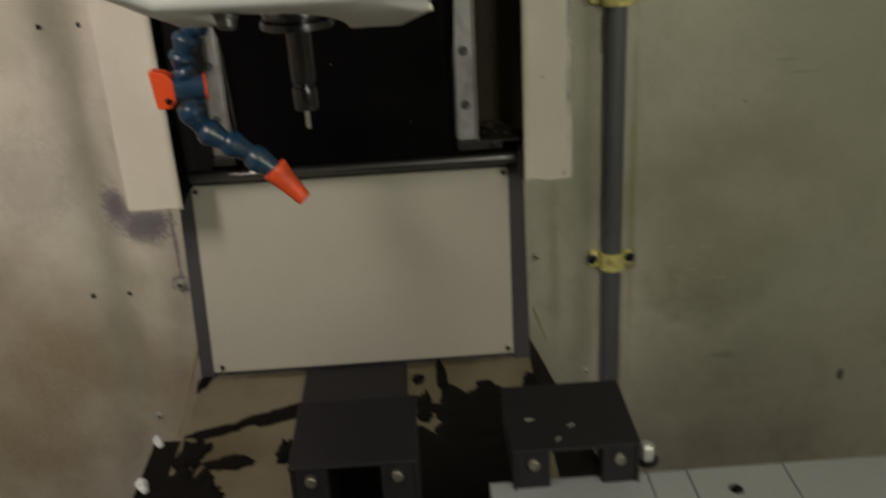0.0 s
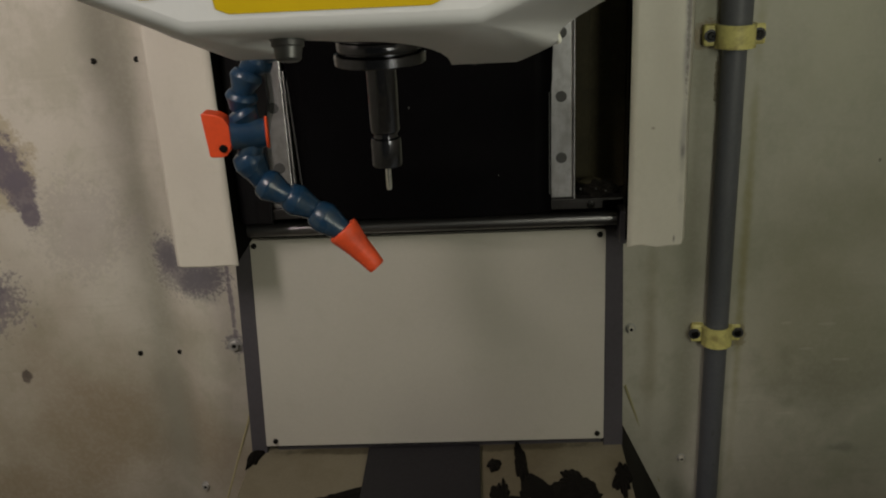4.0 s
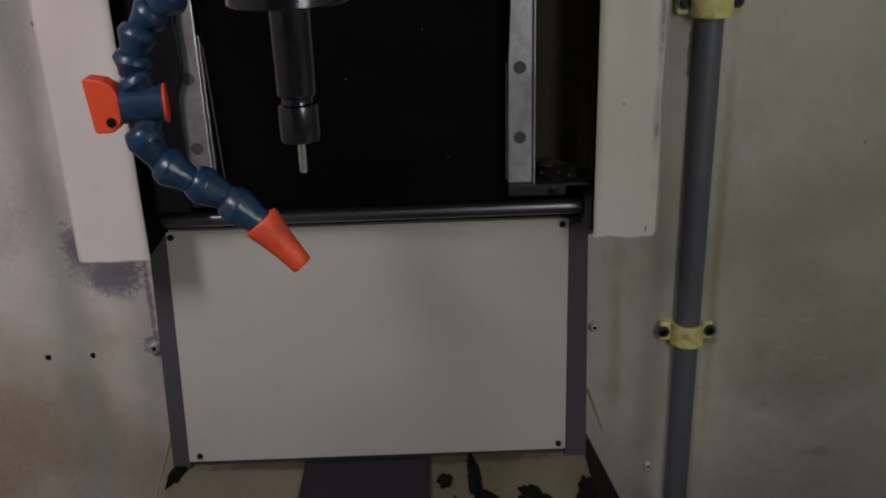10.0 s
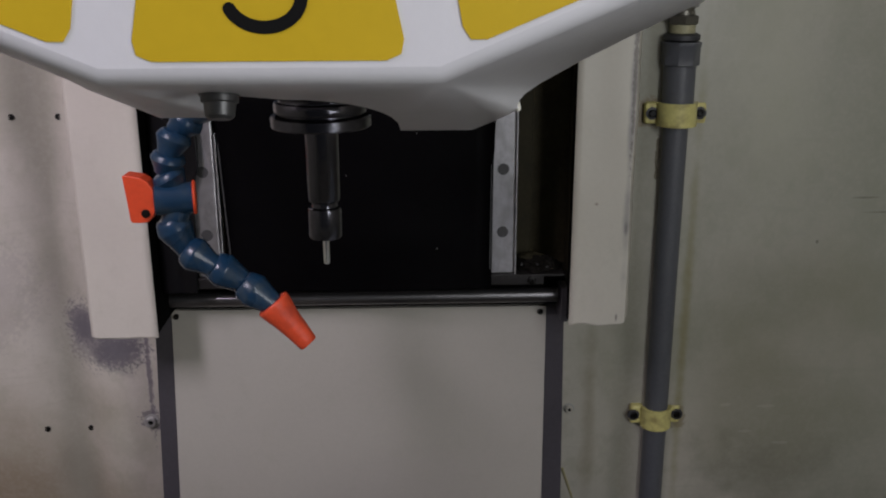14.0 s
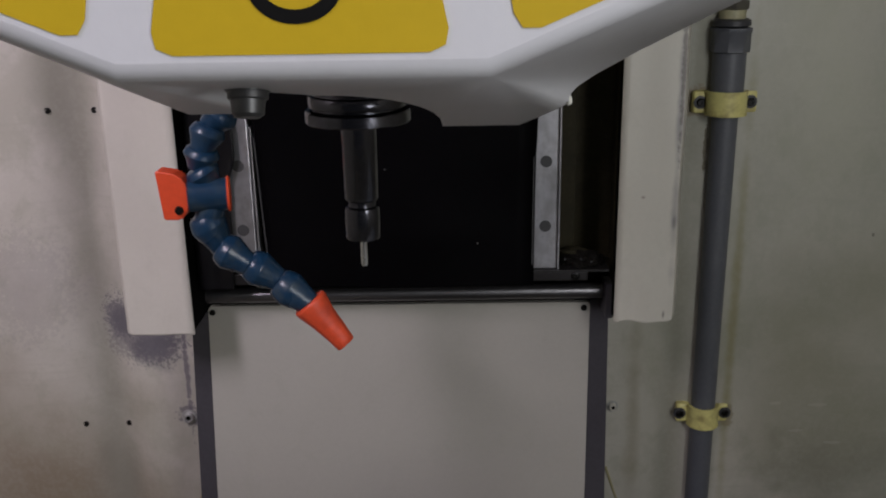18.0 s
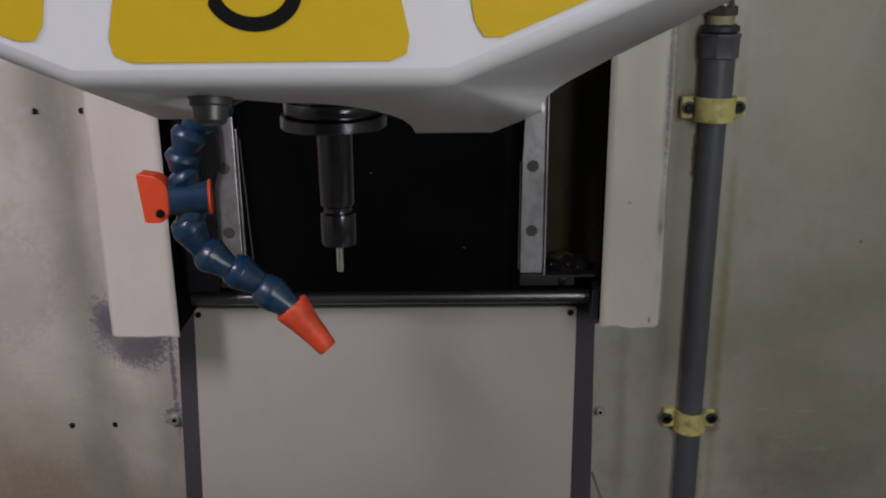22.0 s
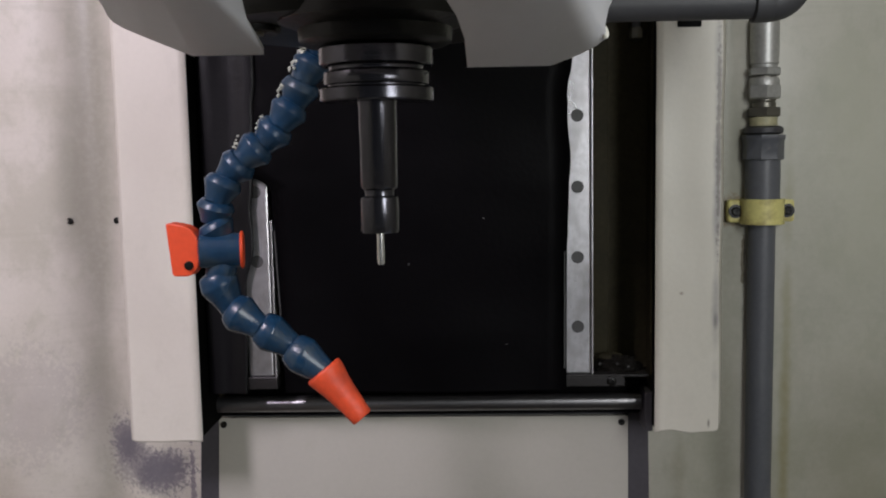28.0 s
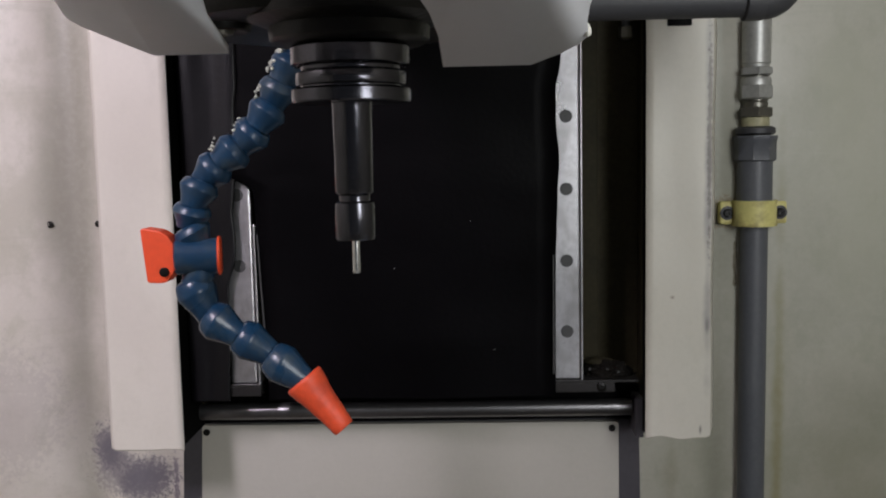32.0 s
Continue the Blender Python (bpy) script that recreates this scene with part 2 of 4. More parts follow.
WALL = material("dirty_shaded_cream_wall_paint", (0.60, 0.57, 0.50), 0.4, vary=0.04, dirt=(0.33, 0.31, 0.22), dirt_amount=0.45, dirt_scale=4.0, mottle=(((0.34, 0.34, 0.25), (11, 11, 8), 0.46, 0.66, 0.42), ((0.40, 0.40, 0.31), (34, 34, 26), 0.50, 0.68, 0.40), ((0.42, 0.41, 0.33), (5, 5, 60), 0.55, 0.72, 0.35), ((0.66, 0.65, 0.60), (9, 9, 170), 0.66, 0.74, 0.5), ((0.20, 0.18, 0.13), (130, 130, 130), 0.70, 0.78, 0.5)), stains_and_shade=(
    # Right half toned darker and greener, with uneven blotches below.
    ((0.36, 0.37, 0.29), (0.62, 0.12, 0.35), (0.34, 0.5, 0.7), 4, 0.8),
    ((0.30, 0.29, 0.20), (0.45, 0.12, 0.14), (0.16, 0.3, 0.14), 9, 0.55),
    ((0.17, 0.16, 0.11), (0.47, 0.12, 0.02), (0.10, 0.3, 0.05), 22, 0.45),
    ((0.16, 0.14, 0.10), (0.42, 0.12, -0.24), (0.22, 0.3, 0.08), 14, 0.4),
    # Lower left toned brown, with a darker upright patch beside it.
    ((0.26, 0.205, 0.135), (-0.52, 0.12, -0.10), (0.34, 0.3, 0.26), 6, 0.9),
    ((0.20, 0.19, 0.14), (-0.37, 0.12, -0.02), (0.025, 0.3, 0.10), 14, 0.4),
    ((0.36, 0.33, 0.31), (-0.45, 0.12, 0.26), (0.05, 0.3, 0.06), 33, 0.22),
    # Soft upright shade beside each side panel, painted into the wall colour.
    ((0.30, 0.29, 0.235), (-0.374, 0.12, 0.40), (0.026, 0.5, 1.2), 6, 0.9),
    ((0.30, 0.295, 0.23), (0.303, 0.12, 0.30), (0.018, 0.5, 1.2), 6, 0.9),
    (VIOLET, (-0.310, 0.12, 0.186), (0.036, 0.3, 0.026), 30, 0.9),
    (VIOLET, (-0.350, 0.12, 0.215), (0.019, 0.3, 0.028), 30, 0.85),
    (VIOLET, (-0.306, 0.12, 0.186), (0.032, 0.3, 0.024), 300, 0.85),
    (VIOLET, (-0.352, 0.12, 0.218), (0.018, 0.3, 0.026), 300, 0.8),
    (VIOLET, (-0.2775, 0.12, 0.095), (0.013, 0.3, 0.014), 150, 0.8),
    (STEEL, (-0.45, 0.12, 0.26), (0.055, 0.3, 0.07), 170, 0.16),
    (VIOLET, (-0.340, 0.12, 0.19), (0.030, 0.3, 0.03), 240, 0.5),
    ((0.30, 0.30, 0.22), (0.50, 0.12, 0.24), (0.09, 0.3, 0.06), 13, 0.5),
    ((0.24, 0.23, 0.16), (0.43, 0.12, -0.12), (0.16, 0.3, 0.10), 11, 0.3),
    ((0.52, 0.52, 0.40), (0.44, 0.12, 0.52), (0.08, 0.3, 0.20), 9, 0.5),
    ((0.42, 0.36, 0.24), (-0.532, 0.12, 0.345), (0.046, 0.3, 0.062), 60, 0.7),
    (STEEL, (-0.546, 0.12, 0.365), (0.028, 0.3, 0.036), 48, 0.95),
    (STEEL, (-0.528, 0.12, 0.338), (0.032, 0.3, 0.036), 48, 0.95),
    (STEEL, (-0.512, 0.12, 0.310), (0.024, 0.3, 0.032), 48, 0.95),
    (STEEL, (-0.508, 0.12, 0.276), (0.015, 0.3, 0.020), 60, 0.95),
    (STEEL, (-0.598, 0.12, 0.165), (0.040, 0.3, 0.034), 60, 0.8),
    (STEEL, (-0.595, 0.12, 0.165), (0.055, 0.3, 0.048), 130, 0.7),
    ((0.10, 0.08, 0.07), (-0.560, 0.12, 0.055), (0.008, 0.3, 0.010), 90, 0.9),
    ((0.09, 0.085, 0.07), (0.505, 0.12, -0.085), (0.026, 0.3, 0.009), 30, 0.5),
    ((0.10, 0.07, 0.03), (0.3215, 0.12, 0.415), (0.0020, 0.3, 0.035), 160, 0.8),
    ((0.30, 0.27, 0.13), (0.366, 0.12, 0.20), (0.006, 0.3, 0.30), 20, 0.7),
    ((0.33, 0.29, 0.20), (0.256, 0.12, 0.10), (0.010, 0.3, 0.18), 20, 0.6),
    ((0.20, 0.13, 0.05), (0.31, 0.12, 0.462), (0.020, 0.3, 0.020), 70, 0.6),
    ((0.20, 0.15, 0.06), (0.362, 0.12, 0.087), (0.016, 0.3, 0.018), 70, 0.5),
    ((0.74, 0.72, 0.66), (0.424, 0.12, 0.101), (0.008, 0.3, 0.0022), 80, 0.2),
    ((0.74, 0.72, 0.66), (0.498, 0.12, 0.047), (0.012, 0.3, 0.0022), 80, 0.2),
    ((0.70, 0.68, 0.62), (0.452, 0.12, 0.064), (0.010, 0.3, 0.0022), 80, 0.2),
    ((0.70, 0.68, 0.62), (0.475, 0.12, 0.098), (0.013, 0.3, 0.0022), 80, 0.2),
    ((0.70, 0.68, 0.62), (0.435, 0.12, -0.03), (0.012, 0.3, 0.0022), 80, 0.2),
    ((0.12, 0.11, 0.09), (0.515, 0.12, 0.31), (0.002, 0.3, 0.003), 60, 0.7),
    ((0.10, 0.10, 0.08), (0.568, 0.12, 0.3622), (0.012, 0.3, 0.0010), 10, 0.5),
    ((0.10, 0.10, 0.08), (0.590, 0.12, 0.3445), (0.020, 0.3, 0.0010), 10, 0.5),
    ((0.04, 0.04, 0.03), (0.6975, 0.12, -0.134), (0.006, 0.3, 0.010), 60, 0.9),
    (STEEL, (-0.2745, 0.12, 0.15), (0.0030, 0.3, 0.075), 200, 0.8)))
PANEL = material("panel_paint", (0.455, 0.437, 0.39), 0.45, vary=0.03, dirt=(0.40, 0.385, 0.33), dirt_amount=0.2, dirt_scale=9, mottle=(((0.38, 0.37, 0.31), (30, 30, 24), 0.52, 0.75, 0.25), ((0.12, 0.10, 0.08), (150, 150, 150), 0.745, 0.78, 0.6)))
WHITE = material("white_cover_paint", (0.71, 0.71, 0.74), 0.5, vary=0.02, mottle=(((0.60, 0.59, 0.58), (18, 18, 14), 0.5, 0.75, 0.3),))
CHIPPED = material("bare_chipped_plastic", (0.85, 0.83, 0.75), 0.6)
YELLOW = material("yellow_decal", (0.60, 0.41, 0.012), 0.5, vary=0.04, spec=0.3)
BLACK_INK = material("black_print", (0.008, 0.008, 0.008), 0.6, vary=0.0, spec=0.1)
FRAME = material("dark_grey_paint", (0.062, 0.058, 0.067), 0.45, vary=0.15)
BLACK = material("black_rubber_sheet", (0.0018, 0.0016, 0.0020), 0.45, vary=0.3, bump=0.2, spec=0.04, dirt=(0.0040, 0.0036, 0.0042), dirt_amount=0.5, dirt_scale=9)
MATTE = material("matte_black_gap_shade", (0.004, 0.004, 0.004), 0.8, vary=0.1, spec=0.03)
FABRIC = material("black_rubberised_fabric", (0.0035, 0.0032, 0.004), 0.33, vary=0.3, bump=0.2, spec=0.28)
# Rib and pocket colours: dark olive bases with darker mottling.
DARK = material("dark_olive_paint", (0.030, 0.026, 0.015), 0.65, vary=0.3, spec=0.12, dirt=(0.02, 0.018, 0.012), dirt_amount=0.8, dirt_scale=25)
POCKET = material("dark_pocket_paint", (0.050, 0.042, 0.023), 0.6, vary=0.3, spec=0.2, dirt=(0.02, 0.018, 0.012), dirt_amount=0.6, dirt_scale=25)
BAR = material("black_polished_bar", (0.19, 0.185, 0.19), 0.30, metal=0.9, vary=0.1)
RAIL = material("ground_rail_steel", (0.62, 0.61, 0.63), 0.30, metal=0.92, vary=0.2, mottle=(((0.05, 0.05, 0.05), (230, 230, 190), 0.67, 0.72, 0.8), ((0.30, 0.29, 0.28), (40, 40, 16), 0.5, 0.7, 0.5)), dirt=(0.2, 0.19, 0.18), dirt_amount=0.5, dirt_scale=60)
GLINT = material("rubber_edge_glint", (0.04, 0.04, 0.04), 0.4, vary=0.4, spec=0.4)
CAP = material("rail_bolt_cap", (0.06, 0.06, 0.06), 0.5, metal=0.3)
HOLDER = material("blackened_holder_steel", (0.095, 0.094, 0.108), 0.20, metal=0.95, vary=0.15)
CARBIDE = material("bright_cutter_steel", (0.80, 0.80, 0.79), 0.22, metal=0.95)
CASTING = material("black_spindle_casting", (0.0045, 0.0042, 0.0036), 0.38, metal=0.0, vary=0.3, bump=0.3, spec=0.28)
SEAT = material("oily_machined_steel", (0.022, 0.020, 0.020), 0.45, metal=0.4, vary=0.3, dirt=(0.012, 0.011, 0.010), dirt_amount=0.7, dirt_scale=50)
PLUG = material("dark_plug_steel", (0.10, 0.10, 0.10), 0.4, metal=0.7, vary=0.4, dirt=(0.03, 0.03, 0.03), dirt_amount=0.6, dirt_scale=120)
BOLT = material("dull_bolt_steel", (0.22, 0.21, 0.18), 0.4, metal=0.8)
BLUE = material("blue_hose_plastic", (0.0085, 0.036, 0.078), 0.28, vary=0.25, bump=0.2, dirt=(0.085, 0.10, 0.09), dirt_amount=0.4, dirt_scale=90)
ORANGE = material("orange_plastic", (0.72, 0.075, 0.02), 0.45, vary=0.1)
STAINED = material("stained_orange_plastic", (0.70, 0.078, 0.025), 0.5, vary=0.18, bump=0.3, dirt=(0.30, 0.035, 0.02), dirt_amount=0.7, dirt_scale=55)
PIPE = material("grey_plastic_pipe", (0.115, 0.12, 0.135), 0.42, vary=0.12, mottle=(((0.045, 0.042, 0.035), (70, 70, 45), 0.62, 0.72, 0.6), ((0.16, 0.165, 0.175), (30, 30, 12), 0.5, 0.7, 0.4)))
YPLASTIC = material("pale_yellow_plastic", (0.74, 0.68, 0.26), 0.45, vary=0.1, dirt=(0.22, 0.14, 0.05), dirt_amount=0.7, dirt_scale=70)
CHROME = material("zinc_plated_steel", (0.50, 0.50, 0.48), 0.42, metal=0.5, vary=0.2)
TAPE = material("yellowed_tape", (0.45, 0.42, 0.26), 0.5, vary=0.3)
HOSE = material("dark_grey_hose", (0.05, 0.05, 0.055), 0.5)
FLOOR = material("grimy_cream_bed_paint", (0.19, 0.17, 0.12), 0.5, spec=0.2, vary=0.1, dirt=(0.12, 0.10, 0.06), dirt_amount=0.7, dirt_scale=14, wavy=0.6, stains_and_shade=(
    ((0.10, 0.08, 0.05), (0.06, -0.06, 0.0), (0.06, 0.06, 0.1), 30, 0.6),
    ((0.10, 0.08, 0.05), (-0.19, -0.17, 0.0), (0.06, 0.03, 0.1), 30, 0.6),
    # Thin dark line along the foot of the column panel.
    ((0.06, 0.05, 0.03), (-0.02, 0.0, 0.0), (0.20, 0.012, 0.1), 40, 0.7)))
PLATE = material("oiled_steel_plate", (0.019, 0.018, 0.022), 0.5, metal=0.3, vary=0.3, spec=0.3)
TILE = material("grey_steel_cover", (0.36, 0.38, 0.40), 0.4, metal=0.2, vary=0.1)
BEAD = material("yellowed_sealant", (0.42, 0.38, 0.22), 0.5)
CRUST = material("dried_coolant_crust", (0.55, 0.57, 0.48), 0.7, vary=0.3, bump=0.6)
CHIPS = material("black_sludge", (0.008, 0.007, 0.006), 0.6, vary=0.3, bump=0.5, spec=0.06)


# ---- mesh helpers ----
def part(name, bm, mat, parent=None, label="", smooth=False):
    me = bpy.data.meshes.new(name)
    bmesh.ops.recalc_face_normals(bm, faces=bm.faces)
    if smooth:
        for f in bm.faces:
            f.smooth = True
    bm.to_mesh(me)
    bm.free()
    if smooth:
        me.set_sharp_from_angle(angle=radians(38))
    me.materials.append(mat)
    ob = new(name, me)
    if parent:
        ob.parent = parent
    if label:
        ob["label"] = label
    return ob


def thing(name, label, category, at=(0, 0, 0), group="", kind=""):
    e = new(name)
    e.location = at
    e.empty_display_size = 0.02
    return tagged(e, label, category, group, kind)


def box(x0, x1, y0, y1, z0, z1, bevel=0.0, seg=2):
    bm = bmesh.new()
    bmesh.ops.create_cube(bm, size=1)
    for v in bm.verts:
        v.co = Vector((x0 + (v.co.x + 0.5) * (x1 - x0), y0 + (v.co.y + 0.5) * (y1 - y0), z0 + (v.co.z + 0.5) * (z1 - z0)))
    if bevel:
        bmesh.ops.bevel(bm, geom=bm.edges[:], offset=bevel, segments=seg, affect="EDGES", profile=0.5)
    return bm


def lathe(profile, m=None, seg=32, cap=True):
    """A turned body about z from (radius, z) pairs."""
    bm = bmesh.new()
    rings = []
    for r, z in profile:
        rings.append([bm.verts.new((r * math.cos(2 * math.pi * k / seg), r * math.sin(2 * math.pi * k / seg), z)) for k in range(seg)])
    for a, b in zip(rings, rings[1:]):
        for k in range(seg):
            bm.faces.new((a[k], a[(k + 1) % seg], b[(k + 1) % seg], b[k]))
    if cap:
        bm.faces.new(rings[0][::-1])
        bm.faces.new(rings[-1])
    if m is not None:
        bm.transform(m)
    return bm


def along(a, b):
    """The pose whose z axis runs from a to b, standing at a."""
    a, b = Vector(a), Vector(b)
    return Matrix.Translation(a) @ (b - a).to_track_quat("Z", "Y").to_matrix().to_4x4()


def prism(points, y0, y1):
    """An outline of (x, z) pairs, pushed from y0 to y1."""
    bm = bmesh.new()
    a = [bm.verts.new((x, y0, z)) for x, z in points]
    b = [bm.verts.new((x, y1, z)) for x, z in points]
    bm.faces.new(a)
    bm.faces.new(b[::-1])
    n = len(points)
    for k in range(n):
        bm.faces.new((a[k], b[k], b[(k + 1) % n], a[(k + 1) % n]))
    return bm


def merged(*bms):
    out = bmesh.new()
    for bm in bms:
        me = bpy.data.meshes.new("tmp")
        bm.to_mesh(me)
        bm.free()
        out.from_mesh(me)
        bpy.data.meshes.remove(me)
    return out


def sub(name, bm, mat, parent, origin, label="", smooth=False):
    bm.transform(Matrix.Translation([-c for c in origin]))
    return part(name, bm, mat, parent, label, smooth)


# ---- enclosure ----
BACK = 0.12


def wall_y(x, z):
    """Depth of the back wall's face: pressed sheet with a shallow upright channel on each side of the column."""
    return 0.108 + 0.021 * math.exp(-((x + 0.372) / 0.036) ** 2) + 0.010 * math.exp(-((x - 0.300) / 0.030) ** 2) + 0.012 * max(0.0, -x - 0.56) + 0.0014 * noise.noise((x * 7, z * 2.8, 2.0))


def pressed_sheet(x0, x1, z0, z1, nx, nz):
    bm = bmesh.new()
    front, rear = [], []
    for i in range(nx + 1):
        x = x0 + (x1 - x0) * i / nx
        front.append([bm.verts.new((x, wall_y(x, z0 + (z1 - z0) * k / nz), z0 + (z1 - z0) * k / nz)) for k in range(nz + 1)])
        rear.append([bm.verts.new((x, 0.15, z0 + (z1 - z0) * k / nz)) for k in range(nz + 1)])
    for i in range(nx):
        for k in range(nz):
            bm.faces.new((front[i][k], front[i + 1][k], front[i + 1][k + 1], front[i][k + 1]))
            bm.faces.new((rear[i][k], rear[i][k + 1], rear[i + 1][k + 1], rear[i + 1][k]))
        bm.faces.new((front[i][0], rear[i][0], rear[i + 1][0], front[i + 1][0]))
        bm.faces.new((front[i][nz], front[i + 1][nz], rear[i + 1][nz], rear[i][nz]))
    for i in (0, nx):
        for k in range(nz):
            bm.faces.new((front[i][k], front[i][k + 1], rear[i][k + 1], rear[i][k]))
    return bm


tagged(part("wall_back", merged(pressed_sheet(-0.66, -0.2, -0.4, 1.3, 70, 40), pressed_sheet(0.16, 0.80, -0.4, 1.3, 90, 40)), WALL, None, "", True), "cream painted sheet metal back wall, stained, scratched and painted with soft shade", "wall", kind="structure")
tagged(part("wall_left", box(-0.68, -0.66, -1.6, BACK, -0.4, 1.3), WALL), "cream painted sheet metal side wall", "wall", kind="structure")
tagged(part("wall_right", box(0.80, 0.82, -1.6, BACK, -0.4, 1.3), WALL), "cream painted sheet metal side wall", "wall", kind="structure")
tagged(part("ceiling", box(-0.68, 0.82, -1.6, 0.6, 1.3, 1.32), CREAM), "cream painted sheet metal roof", "ceiling", kind="structure")
# Unseen front, added; its wide doorway keeps reflections in the steel dark.
tagged(part("wall_front", merged(box(-0.68, -0.62, -1.62, -1.6, -0.4, 1.3), box(0.76, 0.82, -1.62, -1.6, -0.4, 1.3), box(-0.62, 0.76, -1.62, -1.6, -0.4, -0.1), box(-0.62, 0.76, -1.62, -1.6, 1.2, 1.3)), CREAM), "unseen cream painted front wall, added, with a wide open doorway", "wall", kind="structure")
tagged(part("floor", box(-0.24, 0.205, -0.55, 0.10, -0.02, 0.0), FLOOR), "grimy cream painted machine bed with black sludge", "floor", kind="structure")
# Unseen tray, given pale paint to throw light up under the turret cover.
tagged(part("floor", box(-0.66, 0.80, -1.6, BACK, -0.42, -0.40), PANEL), "unseen cream tray below the machine bed, added to bounce light upward", "floor", kind="structure")
tagged(part("trim", merged(prism([(-0.24, 0.0), (-0.24, -0.4), (-0.40, -0.4)], -0.9, 0.10), box(-0.274, -0.2405, -0.9, -0.135, -0.04, -0.003, 0.002), prism([(0.205, 0.0), (0.39, -0.4), (0.205, -0.4)], -0.9, 0.10)), CHIPS), "sloping sides of the machine bed, wet with sludge", "machine bed", kind="structure")

# sealing beads and bolts on the back wall
for a, b in (((0.225, 0.107, 0.018), (0.275, 0.114, -0.135)), ((-0.268, 0.107, -0.005), (-0.326, 0.111, -0.165))):
    d = (Vector(b) - Vector(a)).length
    tagged(part("trim", lathe([(0.0018, 0), (0.0018, d)], along(a, b), 8), BEAD, None, "", True), "thin yellowed sealing bead on the back wall", "seal", kind="structure")


def wall_bolt(x, z, r):
    y = wall_y(x, z) - 0.0005
    w = thing("wall_bolt", "small socket screw with washer in the back wall", "screw", (x, y, z), "wall screws")
    sub("washer", lathe([(r * 1.5, 0), (r * 1.5, 0.0012)], along((x, y, z), (x, -9, z)), 20), CHROME, w, (x, y, z))
    sub("head", lathe([(r, 0.001), (r, 0.005), (r * 0.85, 0.006), (r * 0.5, 0.006), (r * 0.45, 0.003)], along((x, y, z), (x, -9, z)), 20), CREAM if x > 0.2 else CHROME, w, (x, y, z), "", True)
    sub("socket", lathe([(r * 0.5, 0.003), (r * 0.5, 0.0052)], along((x, y, z), (x, -9, z)), 6), CASTING, w, (x, y, z), "dark hexagon socket")


def wall_hole(x, z, r=0.0032):
    y = wall_y(x, z) - 0.0006
    w = thing("wall_hole", "dark round screw hole in the cream wall", "hole", (x, y, z), "wall holes")
    sub("rim", lathe([(r, -0.002), (r * 1.1, 0.0006), (r * 0.8, 0.0008), (r * 0.75, 0.0002)], along((x, y, z), (x, -9, z)), 16), CASTING, w, (x, y, z), "", True)


for x, z in ((-0.4000, 0.4620), (-0.3492, 0.4617), (-0.4066, 0.0808), (-0.3572, 0.0766)):
    wall_hole(x, z)
wall_bolt(-0.2771, 0.0935, 0.0062)
wall_bolt(0.2304, 0.1002, 0.0045)
wall_bolt(-0.3500, -0.1310, 0.0045)
wall_bolt(0.304, -0.10, 0.004)
knob = thing("stop_button", "small yellowed plastic button on the worn wall", "button", (-0.629, 0.108, 0.19))
sub("cap", lathe([(0.012, 0), (0.012, 0.008), (0.009, 0.013), (0.003, 0.014)], along((-0.629, 0.108, 0.19), (-0.625, -9, 0.19)), 20), YPLASTIC, knob, (-0.629, 0.108, 0.19), "", True)

# column front: cover panel, frame, bar, rails, side panels
front = thing("column_panel", "cream painted steel cover panel in a dark grey frame", "panel", (-0.018, 0.0, 0.15))
FO = (-0.018, 0.0, 0.15)
sub("plate", prism(((-0.2225, 0.0105), (0.1832, 0.0105), (0.1822, 0.2750), (0.1812, 0.2762), (-0.2098, 0.2768), (-0.2108, 0.2758)), -0.003, 0.004), PANEL, front, FO, "flat cream painted plate")
sub("frame_post", prism(((-0.2415, 0.0), (-0.2228, 0.0), (-0.2115, 0.2785), (-0.2288, 0.2785)), -0.0015, 0.040), FRAME, front, FO)
sub("frame_post", prism(((0.1836, 0.0), (0.2060, 0.0), (0.2014, 0.2785), (0.1826, 0.2785)), -0.0015, 0.119), FRAME, front, FO)
sub("frame_rail", box(-0.2105, 0.1825, 0.005, 0.02, 0.0, 0.2805), FRAME, front, FO)
for x, z in ((-0.2066, 0.2704), (0.1760, 0.2702), (-0.2106, 0.0176), (0.1757, 0.0177)):
    sub("screw", lathe([(0.0032, 0), (0.0032, 0.0015), (0.0024, 0.003), (0.0008, 0.003), (0.0008, 0.001)], along((x, -0.003, z), (x, -1, z)), 12), CASTING, front, FO, "", True)

bar = thing("guide_bar", "polished black round bar across the column opening", "bar", (-0.01, -0.02, 0.295))
sub("rod", lathe([(0.0076, 0), (0.0076, 0.405)], along((-0.214, -0.02, 0.295), (1, -0.02, 0.295)), 24), BAR, bar, (-0.01, -0.02, 0.295), "", True)
sub("ledge", box(-0.214, 0.2, -0.008, 0.0, 0.281, 0.312), BLACK, bar, (-0.01, -0.02, 0.295))
sub("bracket", box(0.193, 0.200, -0.034, 0.0, 0.270, 0.306, 0.001), FRAME, bar, (-0.01, -0.02, 0.295))

tagged(part("wall_column", merged(box(-0.24, 0.258, 0.10, 0.1195, 0.265, 1.3), box(0.1630, 0.2032, 0.018, 0.0995, 0.318, 1.3), box(0.2035, 0.2055, 0.0, 0.0995, 0.265, 1.3), box(-0.205, -0.203, -0.02, 0.10, 0.29, 1.3)), POCKET), "dark inner pocket of the machine column", "column", kind="structure")
tagged(part("trim", box(0.1445, 0.1625, -0.012, 0.0985, 0.318, 1.3, 0.001), DARK), "dark olive painted rib beside the guide rail", "column", kind="structure")


